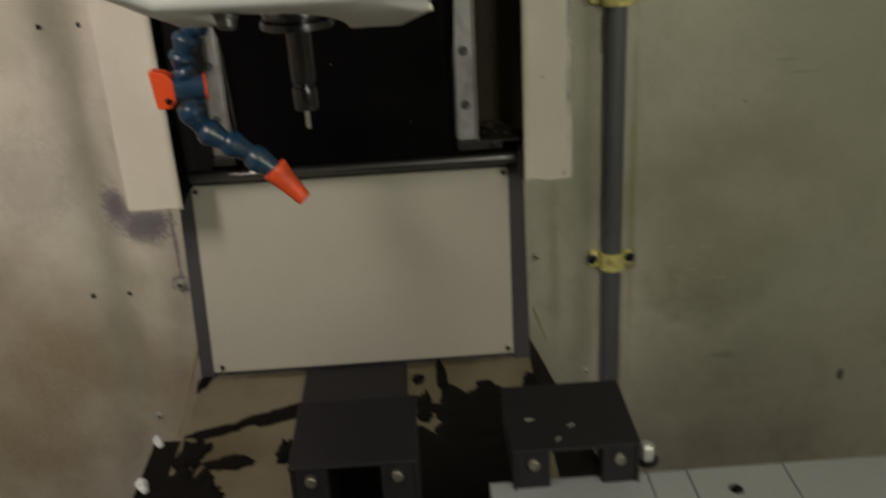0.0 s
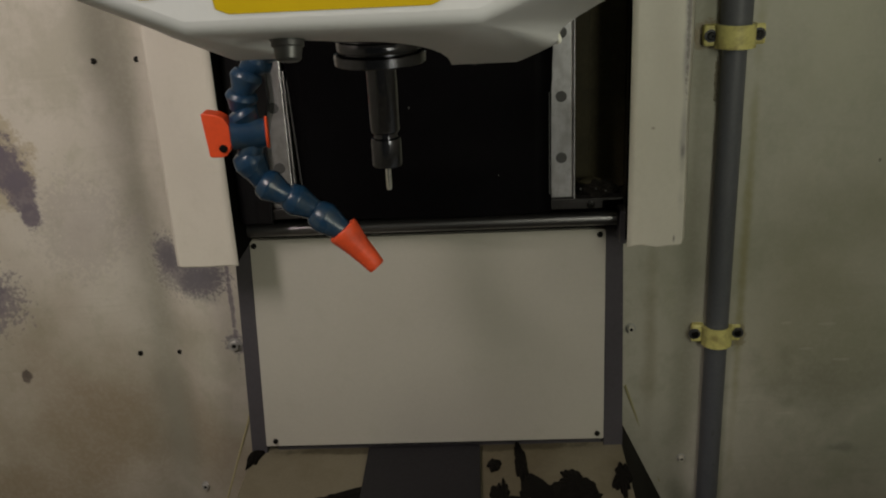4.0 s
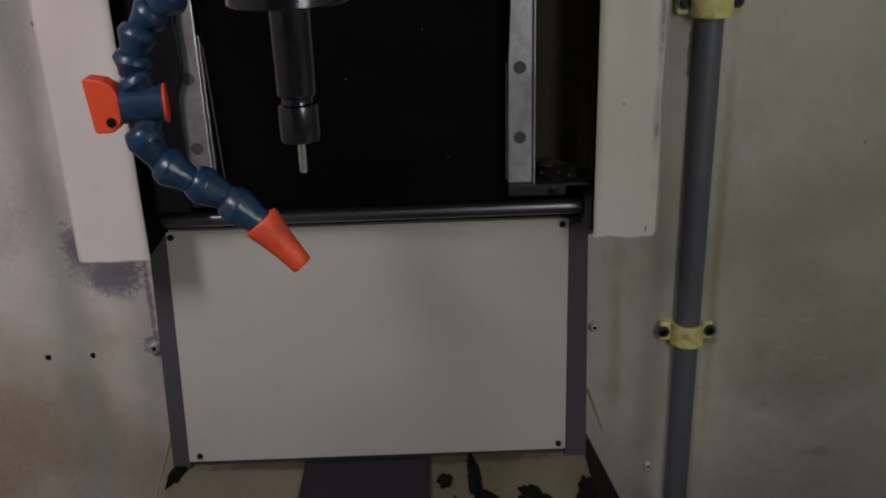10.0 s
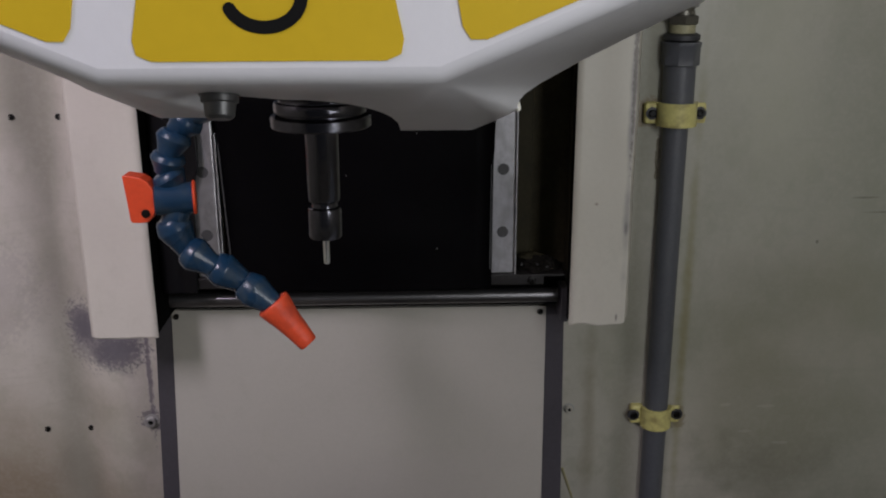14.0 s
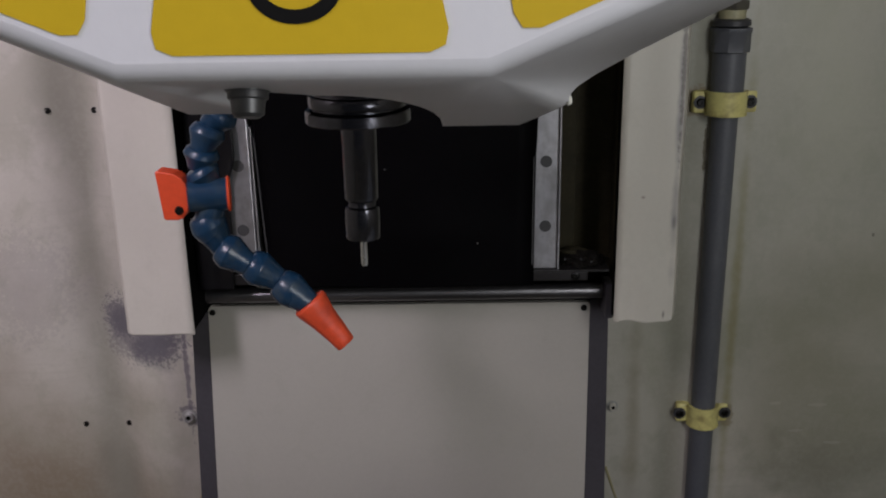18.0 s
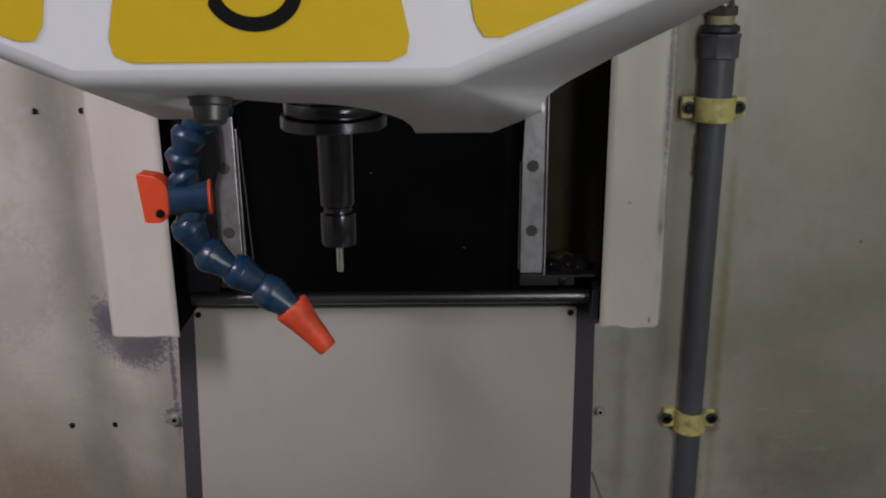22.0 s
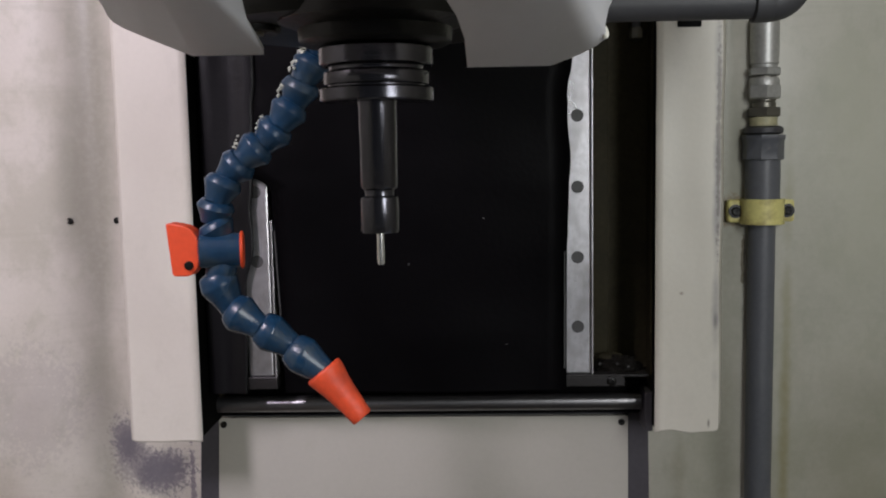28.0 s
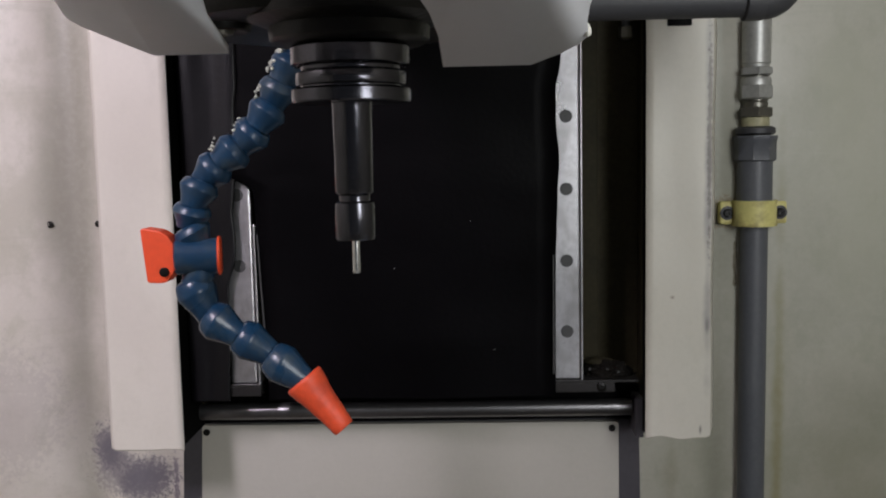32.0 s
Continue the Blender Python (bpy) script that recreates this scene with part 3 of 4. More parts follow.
def edge_at(profile, z):
    """The x of an edge that passes smoothly through (z, x) pairs."""
    for (z0, x0), (z1, x1) in zip(profile, profile[1:]):
        if z <= z1:
            u = min(1.0, max(0.0, (z - z0) / (z1 - z0)))
            return x0 + (x1 - x0) * u * u * (3 - 2 * u)
    return profile[-1][1]


def hanging_sheet(name, label, part_name, left, right, y, z0, z1, mat, seed, belly=0.004, fine=0.001):
    """A hanging rubber sheet; its edges wander with height and it bellies a little."""
    bm = bmesh.new()
    nz, nx = 190, 14
    grid = []
    for i in range(nz + 1):
        z = z0 + (z1 - z0) * (i / nz) ** 1.3
        a, b = edge_at(left, z), edge_at(right, z)
        grid.append([bm.verts.new((a + (b - a) * k / nx, y + belly * noise.noise((k / nx * 2.5, z * 9, seed + 3)) + fine * noise.noise((k / nx * 6, z * 26, seed)), z)) for k in range(nx + 1)])
    for r0, r1 in zip(grid, grid[1:]):
        for k in range(nx):
            bm.faces.new((r0[k], r0[k + 1], r1[k + 1], r1[k]))
    o = ((left[0][1] + right[0][1]) / 2, y, z0)
    w = thing(name, label, "sheet", o)
    ob = sub(part_name, bm, mat, w, o, "", True)
    sm = ob.modifiers.new("thickness", "SOLIDIFY")
    sm.thickness = 0.0015
    return w


roll = hanging_sheet("roll_cover", "black rubber sheet cover hanging between the guide rails", "sheet", ((0.314, -0.1345), (0.36, -0.1355), (0.44, -0.1385), (0.498, -0.1405), (0.518, -0.1660), (1.25, -0.166)), ((0.314, 0.1195), (0.44, 0.1203), (0.46, 0.1212), (0.492, 0.1222), (0.522, 0.1240), (0.555, 0.1215), (0.580, 0.1214), (0.605, 0.1255), (0.632, 0.1310), (0.70, 0.1330), (1.25, 0.133)), -0.052, 0.314, 1.25, BLACK, 2.0)
# Pale strips stand for light caught along the sheet's curled edges.
for pts in (((-0.1400, 0.462), (-0.1388, 0.462), (-0.1340, 0.345), (-0.1352, 0.345)), ((0.1178, 0.440), (0.1188, 0.440), (0.1188, 0.335), (0.1170, 0.335))):
    sub("edge_glint", prism(pts, -0.0545, -0.0535), GLINT, roll, (-0.0075, -0.052, 0.314), "pale strip put in for light caught on the rubber edge")
hanging_sheet("side_curtain", "black rubberised fabric curtain with a wavy edge over the guide rail", "fabric", ((0.314, -0.2035), (1.25, -0.2035)), ((0.314, -0.1690), (0.395, -0.1668), (0.413, -0.1664), (0.447, -0.1582), (0.464, -0.1582), (0.481, -0.1594), (0.499, -0.1572), (0.520, -0.1545), (0.569, -0.1546), (0.595, -0.1518), (0.66, -0.1516), (1.25, -0.152)), -0.054, 0.314, 1.25, FABRIC, 5.0, 0.003, 0.0)
for x, top in ((-0.1442, 0.47), (0.1424, 1.2)):
    tagged(part("cover_strip", box(x, x + 0.0016, -0.049, -0.03, 0.322, top, 0.0004), RAIL), "thin bright steel strip beside the guide rail", "strip", "cover strips")
clutter = thing("sludge_heap", "low heap of black chips and oily sludge on the rail seat", "chips", (0.169, -0.030, 0.328))
for name, seed, sx, sy, sz, dx, dy, dz, mat in (("mound", 0.0, 0.0215, 0.0145, 0.0125, 0.169, -0.0300, 0.3282, CHIPS), ("crust", 4.0, 0.0130, 0.0085, 0.0040, 0.1610, -0.0255, 0.3385, DARK)):
    bm = bmesh.new()
    bmesh.ops.create_icosphere(bm, subdivisions=4, radius=1)
    for v in bm.verts:
        k = 1 + 0.22 * noise.noise(v.co * 2.2 + Vector((seed, 0, 0))) + 0.16 * noise.noise(v.co * 7 + Vector((seed, 0, 0)))
        v.co = Vector((dx + max(-0.0225, min(0.0225, v.co.x * sx * k)), dy + v.co.y * sy * k, dz + max(-0.0002, v.co.z * sz * k)))
    sub(name, bm, mat, clutter, (0.169, -0.030, 0.328))
for x, y, z, turn in ((0.1500, -0.0420, 0.3345, 20), (0.1745, -0.0435, 0.3330, 75), (0.1650, -0.0425, 0.3365, 130)):
    sub("flake", lathe([(0.0002, 0), (0.0011, 0.0006), (0.0008, 0.0022), (0.0002, 0.003)], Matrix.Translation((x, y, z)) @ Matrix.Rotation(radians(turn), 4, "Y"), 6), CAP, clutter, (0.169, -0.030, 0.328), "dull steel chip")
STUB = (0.1913, 0.0108, 0.6309)
stub = thing("pipe_stub", "short dull metal oil pipe stub high in the column pocket", "pipe stub", STUB)
sub("collar", lathe([(0.0045, -0.002), (0.0068, 0.0), (0.0068, 0.009), (0.0050, 0.010)], Matrix.Translation(STUB), 8), BOLT, stub, STUB)
sub("tube", lathe([(0.0040, 0.009), (0.0040, 0.060)], Matrix.Translation(STUB), 16), PIPE, stub, STUB, "", True)
for x, z in ((0.047, 0.470), (0.066, 0.357), (-0.02, 0.43)):
    tagged(part("chip", lathe([(0.0001, 0), (0.0006, 0.0005), (0.0001, 0.001)], Matrix.Translation((x, -0.056, z)), 6), CHROME), "tiny bright metal fleck stuck to the black sheet", "chip", "metal flecks")
tagged(part("chip", lathe([(0.0004, 0), (0.0016, 0.001), (0.0003, 0.002)], Matrix.Translation((-0.023, -0.012, 0.312)), 6), CHROME), "tiny bright metal chip on the ledge", "chip")


def guide_rail(x0, x1, y, z0):
    r = thing("guide_rail", "ground steel linear guide rail with plugged bolt holes", "rail", ((x0 + x1) / 2, y, z0), "column guide rails")
    o = ((x0 + x1) / 2, y, z0)
    body = sub("body", box(x0, x1, y, y + 0.02, z0, 1.2, 0.0015), RAIL, r, o)
    z = z0 + 0.0431
    while z < 0.8:
        sub("cap", lathe([(0.0056, 0), (0.0056, 0.0004)], along((0.5 * (x0 + x1), y, z), (0.5 * (x0 + x1), -5, z)), 20), CAP, body, o)
        z += 0.0626
    seat = sub("seat", box(x0 - 0.007, x1 + (0.030 if x0 > 0 else 0.004), y - 0.004, y + 0.03, z0 - 0.011, z0 - 0.0022, 0.0008), SEAT, r, o, "dark machined steel seat")
    sub("shelf", box(x0 - 0.007, x1 + (0.051 if x0 > 0 else 0.004), y - 0.005, y + 0.03, z0 - 0.0022, z0, 0.0004), SEAT, r, o)
    if x0 > 0:
        sub("seat_bolt", lathe([(0.0042, 0), (0.0042, 0.0012), (0.0030, 0.002), (0.0014, 0.002), (0.0012, 0.0006)], along((x1 + 0.018, y - 0.004, z0 - 0.006), (x1 + 0.018, -5, z0 - 0.006)), 16), CASTING, seat, o, "", True)
    return r


guide_rail(0.1188, 0.1418, -0.047, 0.328)
guide_rail(-0.1690, -0.1460, -0.047, 0.328)


def side_panel(x0, x1, y, z0, wall_side, bent):
    p = thing("column_side_panel", "cream painted folded sheet metal panel beside the column opening", "panel", ((x0 + x1) / 2, y, z0), "column side panels")
    o = ((x0 + x1) / 2, y, z0)
    bm = bmesh.new()
    nx, nz, rows = 14, 70, []
    for i in range(nz + 1):
        t = (i / nz) ** 1.5
        row = []
        for k in range(nx + 1):
            u = k / nx if wall_side > 0 else 1 - k / nx
            out = x1 if wall_side > 0 else x0
            inn = x0 if wall_side > 0 else x1
            end = out + wall_side * bent * 0.0022 * noise.noise((z0 + t * 9, 3.0, 0))
            low = z0 + bent * (0.0028 * noise.noise((u * 3.1, 1.0, 4.0)) + 0.008 * max(0.0, (u - 0.82) / 0.18) ** 3)
            u2 = u ** 0.8
            edge = max(0.0, (u2 - 0.93) / 0.07)
            row.append(bm.verts.new((inn + (end - inn) * u2, y + 0.004 * bent * edge ** 2 + bent * 0.0012 * noise.noise((u * 2, t * 14, 5.0)), low + (1.25 - low) * t)))
        rows.append(row)
    for a, b in zip(rows, rows[1:]):
        for k in range(nx):
            bm.faces.new((a[k], a[k + 1], b[k + 1], b[k]))
    bmesh.ops.recalc_face_normals(bm, faces=bm.faces)
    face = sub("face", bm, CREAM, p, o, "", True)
    sol = face.modifiers.new("thickness", "SOLIDIFY")
    sol.thickness, sol.offset = 0.0018, 0
    # Inner flange is blackened to pass for the unlit gap behind the sheet.
    sub("inner_flange", box(*((x1 - 0.002, x1) if wall_side < 0 else (x0, x0 + 0.002)), y + 0.002, 0.0 if wall_side < 0 else y + 0.014, z0 + 0.004, 1.25), MATTE, p, o, "inner flange painted black as the dark gap behind the panel")
    sub("outer_flange", box(*((x0, x0 + 0.002) if wall_side < 0 else (x1 - 0.004, x1 - 0.002)), y + 0.005, y + 0.02, z0 + 0.012, 1.25), CREAM, p, o)
    return p


side_panel(-0.270, -0.206, -0.074, 0.276, -1, 0.25)
right_panel = side_panel(0.1955, 0.2535, -0.066, 0.279, 1, 1.0)
sub("slot", box(0.2128, 0.2327, -0.0690, -0.064, 0.6304, 0.644, 0.0006), BLACK, right_panel, (0.2245, -0.066, 0.279), "dark slot")

# ---- wall pipe ----
pipe = thing("coolant_pipe", "grey plastic pipe with zinc-plated hose fittings on the wall", "pipe", (0.336, 0.105, 0.1))
PO = (0.336, 0.105, 0.1)
AX = (0.3378, 0.105)


def turned(name, prof, mat, seg=32, label=""):
    sub(name, lathe(prof, Matrix.Translation((*AX, 0)) @ Matrix.Rotation(0.42, 4, "Z"), seg), mat, pipe, PO, label, True)


turned("tube", [(0.0138, -0.395), (0.0138, 0.47)], PIPE)
turned("socket", [(0.0138, 0.468), (0.0176, 0.469), (0.0176, 0.517)], PIPE)
turned("union_nut", [(0.0185, 0.5145), (0.0208, 0.5160), (0.0208, 0.5350), (0.0218, 0.5362), (0.0218, 0.5405), (0.012, 0.5408)], PIPE, 8)
turned("lock_nut", [(0.0165, 0.5412), (0.0200, 0.5428), (0.0200, 0.5478), (0.0160, 0.5498)], HOSE, 14)
turned("sealing_tape", [(0.0135, 0.5495), (0.0140, 0.5510), (0.0136, 0.5540), (0.0141, 0.5565), (0.0135, 0.5590)], TAPE, 32, "yellowed sealing tape")
turned("hex_nut", [(0.0155, 0.5588), (0.0172, 0.5600), (0.0172, 0.5680), (0.0150, 0.5690)], BOLT, 6)
turned("thread", [(0.0120, 0.560), (0.0120, 0.5735), (0.0112, 0.5745), (0.0120, 0.5755), (0.0120, 0.60)], BOLT)
turned("coupling", [(0.0150, 0.5770), (0.0172, 0.5785), (0.0172, 0.5895), (0.0160, 0.5910)], CHROME, 6)
turned("coupling_neck", [(0.0150, 0.5905), (0.0152, 0.5960), (0.0138, 0.5988)], CHROME)
turned("hose_nut", [(0.0152, 0.6008), (0.0168, 0.6018), (0.0168, 0.6080), (0.0150, 0.6090)], CHROME, 6)
turned("ferrule", [(0.0128, 0.6085), (0.0132, 0.6120), (0.0146, 0.6130), (0.0140, 0.6165), (0.0144, 0.6220), (0.0144, 0.6560), (0.0120, 0.6580)], CHROME)
turned("hose", [(0.012, 0.655), (0.012, 1.29)], HOSE)
for z, r in ((0.4620, 0.0180), (0.0900, 0.0142)):
    c = thing("pipe_clamp", "pale yellow plastic pipe clamp screwed to the wall", "clamp", (0.336, 0.11, z), "pipe clamps")
    o = (0.336, 0.11, z)
    pts = [(r * math.cos(a), -r * math.sin(a)) for a in [math.pi * k / 16 for k in range(17)]]
    bm = bmesh.new()
    ring = []
    for px, py in pts:
        s = (r + 0.004) / r
        ring.append([bm.verts.new((AX[0] + px, AX[1] + py, z - 0.012)), bm.verts.new((AX[0] + px, AX[1] + py, z + 0.012)), bm.verts.new((AX[0] + px * s, AX[1] + py * s, z + 0.012)), bm.verts.new((AX[0] + px * s, AX[1] + py * s, z - 0.012))])
    for a, b in zip(ring, ring[1:]):
        for k in range(4):
            bm.faces.new((a[k], a[(k + 1) % 4], b[(k + 1) % 4], b[k]))
    bm.faces.new(ring[0])
    bm.faces.new(ring[-1][::-1])
    strap = sub("strap", bm, YPLASTIC, c, o, "", True)
    for dz in (-0.0115, 0.0115):
        lip = [(AX[0] + (r + 0.0046) * math.cos(a), AX[1] - (r + 0.0046) * math.sin(a)) for a in [math.pi * k / 16 for k in range(17)]]
        lb = bmesh.new()
        rr = [[lb.verts.new((px, py, z + dz + e * 0.0016)) for e in (-1, 1)] + [lb.verts.new((AX[0] + (px - AX[0]) * 0.93, AX[1] + (py - AX[1]) * 0.93, z + dz + e * 0.0016)) for e in (1, -1)] for px, py in lip]
        for a, b in zip(rr, rr[1:]):
            for k in range(4):
                lb.faces.new((a[k], a[(k + 1) % 4], b[(k + 1) % 4], b[k]))
        sub("lip", lb, YPLASTIC, strap, o, "", True)
    for sx in (-1, 1):
        ear = sub("ear", box(AX[0] + sx * r - (0.0165 if sx < 0 else 0.0), AX[0] + sx * r + (0.0165 if sx > 0 else 0.0), 0.1065, 0.118, z - 0.012, z + 0.012, 0.003), YPLASTIC, c, o)
        sub("washer", lathe([(0.0072, -0.002), (0.0072, 0.0008), (0.0060, 0.0010)], along((AX[0] + sx * 0.0268, 0.1068, z), (AX[0] + sx * 0.0268, -9, z)), 18), HOSE, ear, o, "dark stained washer", True)
        sub("screw", lathe([(0.0046, 0), (0.0046, 0.003), (0.0034, 0.004), (0.002, 0.004), (0.0018, 0.002)], along((AX[0] + sx * 0.0268, 0.1075, z), (AX[0] + sx * 0.0268, -9, z)), 16), CASTING, ear, o, "", True)

# ---- air pipe with elbow ----
air = thing("air_pipe", "dark grey pipe with a right-angled elbow above the column", "pipe", (0.2, -0.22, 0.627))
AO = (0.2, -0.22, 0.627)
sub("tube", lathe([(0.0115, 0), (0.0115, 0.165)], along((0.075, -0.22, 0.627), (1, -0.22, 0.627)), 24), HOSE, air, AO, "", True)
bm = bmesh.new()
prev = None
for i in range(15):
    a = math.pi / 2 * i / 14
    c = Vector((0.2425 + 0.016 * math.sin(a), -0.22, 0.643 - 0.016 * math.cos(a)))
    out = Vector((math.sin(a), 0, -math.cos(a)))
    ring = [bm.verts.new(c + 0.0135 * (out * math.cos(q) + Vector((0, 1, 0)) * math.sin(q))) for q in [2 * math.pi * k / 20 for k in range(20)]]
    if prev:
        for k in range(20):
            bm.faces.new((prev[k], prev[(k + 1) % 20], ring[(k + 1) % 20], ring[k]))
    prev = ring
sub("elbow", bm, HOSE, air, AO, "", True)
sub("socket", lathe([(0.0125, 0), (0.014, 0.001), (0.014, 0.012), (0.0135, 0.013)], along((0.2305, -0.22, 0.627), (1, -0.22, 0.627)), 24), HOSE, air, AO, "", True)
sub("riser", lathe([(0.0135, 0), (0.0135, 0.65)], Matrix.Translation((0.2585, -0.22, 0.643)), 24), HOSE, air, AO, "", True)

# ---- spindle, tool ----
SX, SY = 0.0, -0.484
head = thing("spindle_head", "black cast spindle head with mounting ears", "spindle", (SX, SY, 0.6))
HO = (SX, SY, 0.6)
sub("nose", lathe([(0.0205, 0.5730), (0.0300, 0.5736), (0.0318, 0.5750), (0.0322, 0.5800), (0.0400, 0.5830), (0.0400, 0.60)], Matrix.Translation((SX, SY, 0)), 48), CASTING, head, HO, "", True)
sub("housing", lathe([(0.0380, 0.5838), (0.0660, 0.5838), (0.0690, 0.5846), (0.0705, 0.5870), (0.0710, 0.5920), (0.0680, 0.6020), (0.0620, 0.6120), (0.0600, 0.66)], Matrix.Translation((-0.010, -0.447, 0)), 64), CASTING, head, HO, "round black cast housing", True)
sub("body", box(-0.075, 0.075, -0.44, -0.06, 0.66, 1.0, 0.01), CASTING, head, HO)
for ex, ey in ((-0.0545, -0.4735), (0.0262, -0.4765)):
    ear = sub("ear", lathe([(0.0064, 0.5836), (0.0072, 0.5818), (0.0110, 0.5808), (0.0122, 0.5814), (0.0128, 0.5830), (0.0135, 0.5900)], Matrix.Translation((ex, ey, 0)), 32), CASTING, head, HO, "", True)
    sub("bolt", lathe([(0.0030, 0.5838), (0.0050, 0.5826), (0.0054, 0.5814), (0.0050, 0.5800), (0.0030, 0.5796), (0.0026, 0.5815)], Matrix.Translation((ex, ey, 0)), 24), BOLT, ear, HO, "dull steel socket screw", True)

holder = thing("tool_holder", "blackened steel collet tool holder with a small engraving cutter", "tool holder", (SX, SY, 0.52))
TO = (SX, SY, 0.52)
T = Matrix.Translation((SX, SY, 0))
sub("flange", lathe([(0.0175, 0.5728), (0.0232, 0.5726), (0.0238, 0.5720), (0.0238, 0.5656), (0.0232, 0.5650), (0.0200, 0.5646), (0.0198, 0.5640), (0.0198, 0.5634), (0.0200, 0.5629), (0.0218, 0.5624), (0.0221, 0.5618), (0.0221, 0.5580), (0.0218, 0.5574), (0.0204, 0.5571), (0.0204, 0.5566), (0.0234, 0.5561), (0.0239, 0.5555), (0.0239, 0.5511), (0.0234, 0.5505), (0.009, 0.5505)], T, 64), HOLDER, holder, TO, "", True)
sub("shank", lathe([(0.0084, 0.551), (0.0080, 0.549), (0.0078, 0.5150), (0.0074, 0.5142), (0.0064, 0.5136), (0.0062, 0.5120), (0.0066, 0.5105), (0.0066, 0.509)], T, 32), HOLDER, holder, TO, "", True)
nut = sub("collet_nut", lathe([(0.006, 0.5115), (0.0079, 0.5105), (0.0081, 0.509), (0.0081, 0.4965), (0.0076, 0.4955), (0.003, 0.4955)], T, 32), HOLDER, holder, TO, "", True)
sub("cutter", lathe([(0.0016, 0.497), (0.0016, 0.4828), (0.0013, 0.4818), (0.0002, 0.4815)], T, 16), CARBIDE, nut, TO, "bright steel cutter", True)

# ---- turret cover ----
CX, N, APO, RIM_Y, RIM_Z, REAR_Y, REAR_Z = 0.0035, 16, 0.246, -0.656, 0.5915, -0.545, 0.5585
CZ = RIM_Z + APO
CO = (CX, RIM_Y, CZ)
cover = thing("turret_cover", "white many-sided turret cover with yellow numbered panels", "turret cover", CO)
HALF = APO * math.tan(math.pi / N)
DROP = (RIM_Z - REAR_Z) / (REAR_Y - RIM_Y)


def ring_pts(apo, y):
    r = apo / math.cos(math.pi / N)
    return [Vector((CX + r * math.sin(2 * math.pi * (k - 0.5) / N), y, CZ - r * math.cos(2 * math.pi * (k - 0.5) / N))) for k in range(N)]


def on_facet(k, x, y):
    """A point of the sloping underside facet k, from its x and y in the facet's own upright frame."""
    a = 2 * math.pi * k / N
    r = APO + (y - RIM_Y) * DROP
    return Vector((CX + x * math.cos(a) + r * math.sin(a), y, CZ - r * math.cos(a) + x * math.sin(a)))


bm = bmesh.new()
steps = ((0.0052, 0.0042), (0.0034, 0.0038), (0.0018, 0.0028), (0.0006, 0.0014), (0.0, 0.0))
rings = [[bm.verts.new(p) for p in ring_pts(APO - a, RIM_Y - b)] for a, b in steps]
bm.faces.new(rings[0])
for a, b in zip(rings, rings[1:]):
    for k in range(N):
        bm.faces.new((a[k], a[(k + 1) % N], b[(k + 1) % N], b[k]))
rim = rings[-1]
grow = 1 + (REAR_Y - RIM_Y) * DROP / APO
LIFT = Vector((0, 0, 0.0060))
back_l, back_r = bm.verts.new(on_facet(0, -HALF * grow - 0.0070, REAR_Y) + LIFT), bm.verts.new(on_facet(0, HALF * grow + 0.0088, REAR_Y))


def plane_points(a, b, c, pairs):
    """Points (x, y) lifted onto the plane through a, b and c."""
    nn = (b - a).cross(c - a)
    return [bm.verts.new((x, y, a.z - (nn.x * (x - a.x) + nn.y * (y - a.y)) / nn.z)) for x, y in pairs]


mid_r = plane_points(rim[1].co, rim[2].co, back_r.co, ((0.0782, -0.5436), (0.0840, -0.5448), (0.0862, -0.5475), (0.0864, -0.5502), (0.0850, -0.5582), (0.0845, -0.5690), (0.0855, -0.5790), (0.0905, -0.5880), (0.1020, -0.5975), (0.1200, -0.6060), (0.1400, -0.6120)))
mid_l = plane_points(rim[0].co, rim[N - 1].co, back_l.co, ((-0.0738, -0.5449), (-0.0830, -0.5455), (-0.0860, -0.5480), (-0.0860, -0.5525), (-0.0835, -0.5630), (-0.0830, -0.5750), (-0.0870, -0.5870), (-0.0980, -0.5980), (-0.1150, -0.6070), (-0.1340, -0.6120)))
arch = []
for i in range(17):
    ang = math.pi * i / 16
    arch.append(bm.verts.new(on_facet(0, -0.0010 + 0.0360 * math.cos(ang), REAR_Y - 0.083 * math.sin(ang) ** 0.75) + Vector((0, 0, 0.0060 * max(0.0, -math.cos(ang))))))
fan = [bm.faces.new((rim[1], back_r, arch[0]))]
for k in range(8):
    fan.append(bm.faces.new((rim[1], arch[k], arch[k + 1])))
    fan.append(bm.faces.new((rim[0], arch[k + 8], arch[k + 9])))
fan += [bm.faces.new((rim[0], rim[1], arch[8])), bm.faces.new((rim[0], arch[16], back_l))]
bm.faces.new((rim[1], rim[2], *mid_r[::-1], back_r))
bm.faces.new((rim[N - 1], rim[0], back_l, *mid_l))
last_r, last_l = mid_r[-1], mid_l[-1]
tail = [bm.verts.new(on_facet(k, HALF * 1.1, -0.614)) for k in range(2, N - 2)]
for k in range(2, N - 2):
    prev = last_r if k == 2 else tail[k - 3]
    bm.faces.new((rim[k], rim[(k + 1) % N], tail[k - 2], prev))
bm.faces.new((rim[N - 2], rim[N - 1], last_l, tail[-1]))
cheeks = [f for f in bm.faces if (back_r in f.verts or back_l in f.verts) and f not in fan]
for f in bm.faces:
    f.smooth = f in fan or f in cheeks or f.calc_area() < 0.0012
for f in fan + cheeks:
    for e in f.edges:
        e.smooth = all(g in fan or g in cheeks for g in e.link_faces)
shell = sub("shell", bm, WHITE, cover, CO)
sol = shell.modifiers.new("thickness", "SOLIDIFY")
sol.thickness, sol.offset = 0.003, -1
r_in, r_out = APO - 0.070, APO - 0.0070


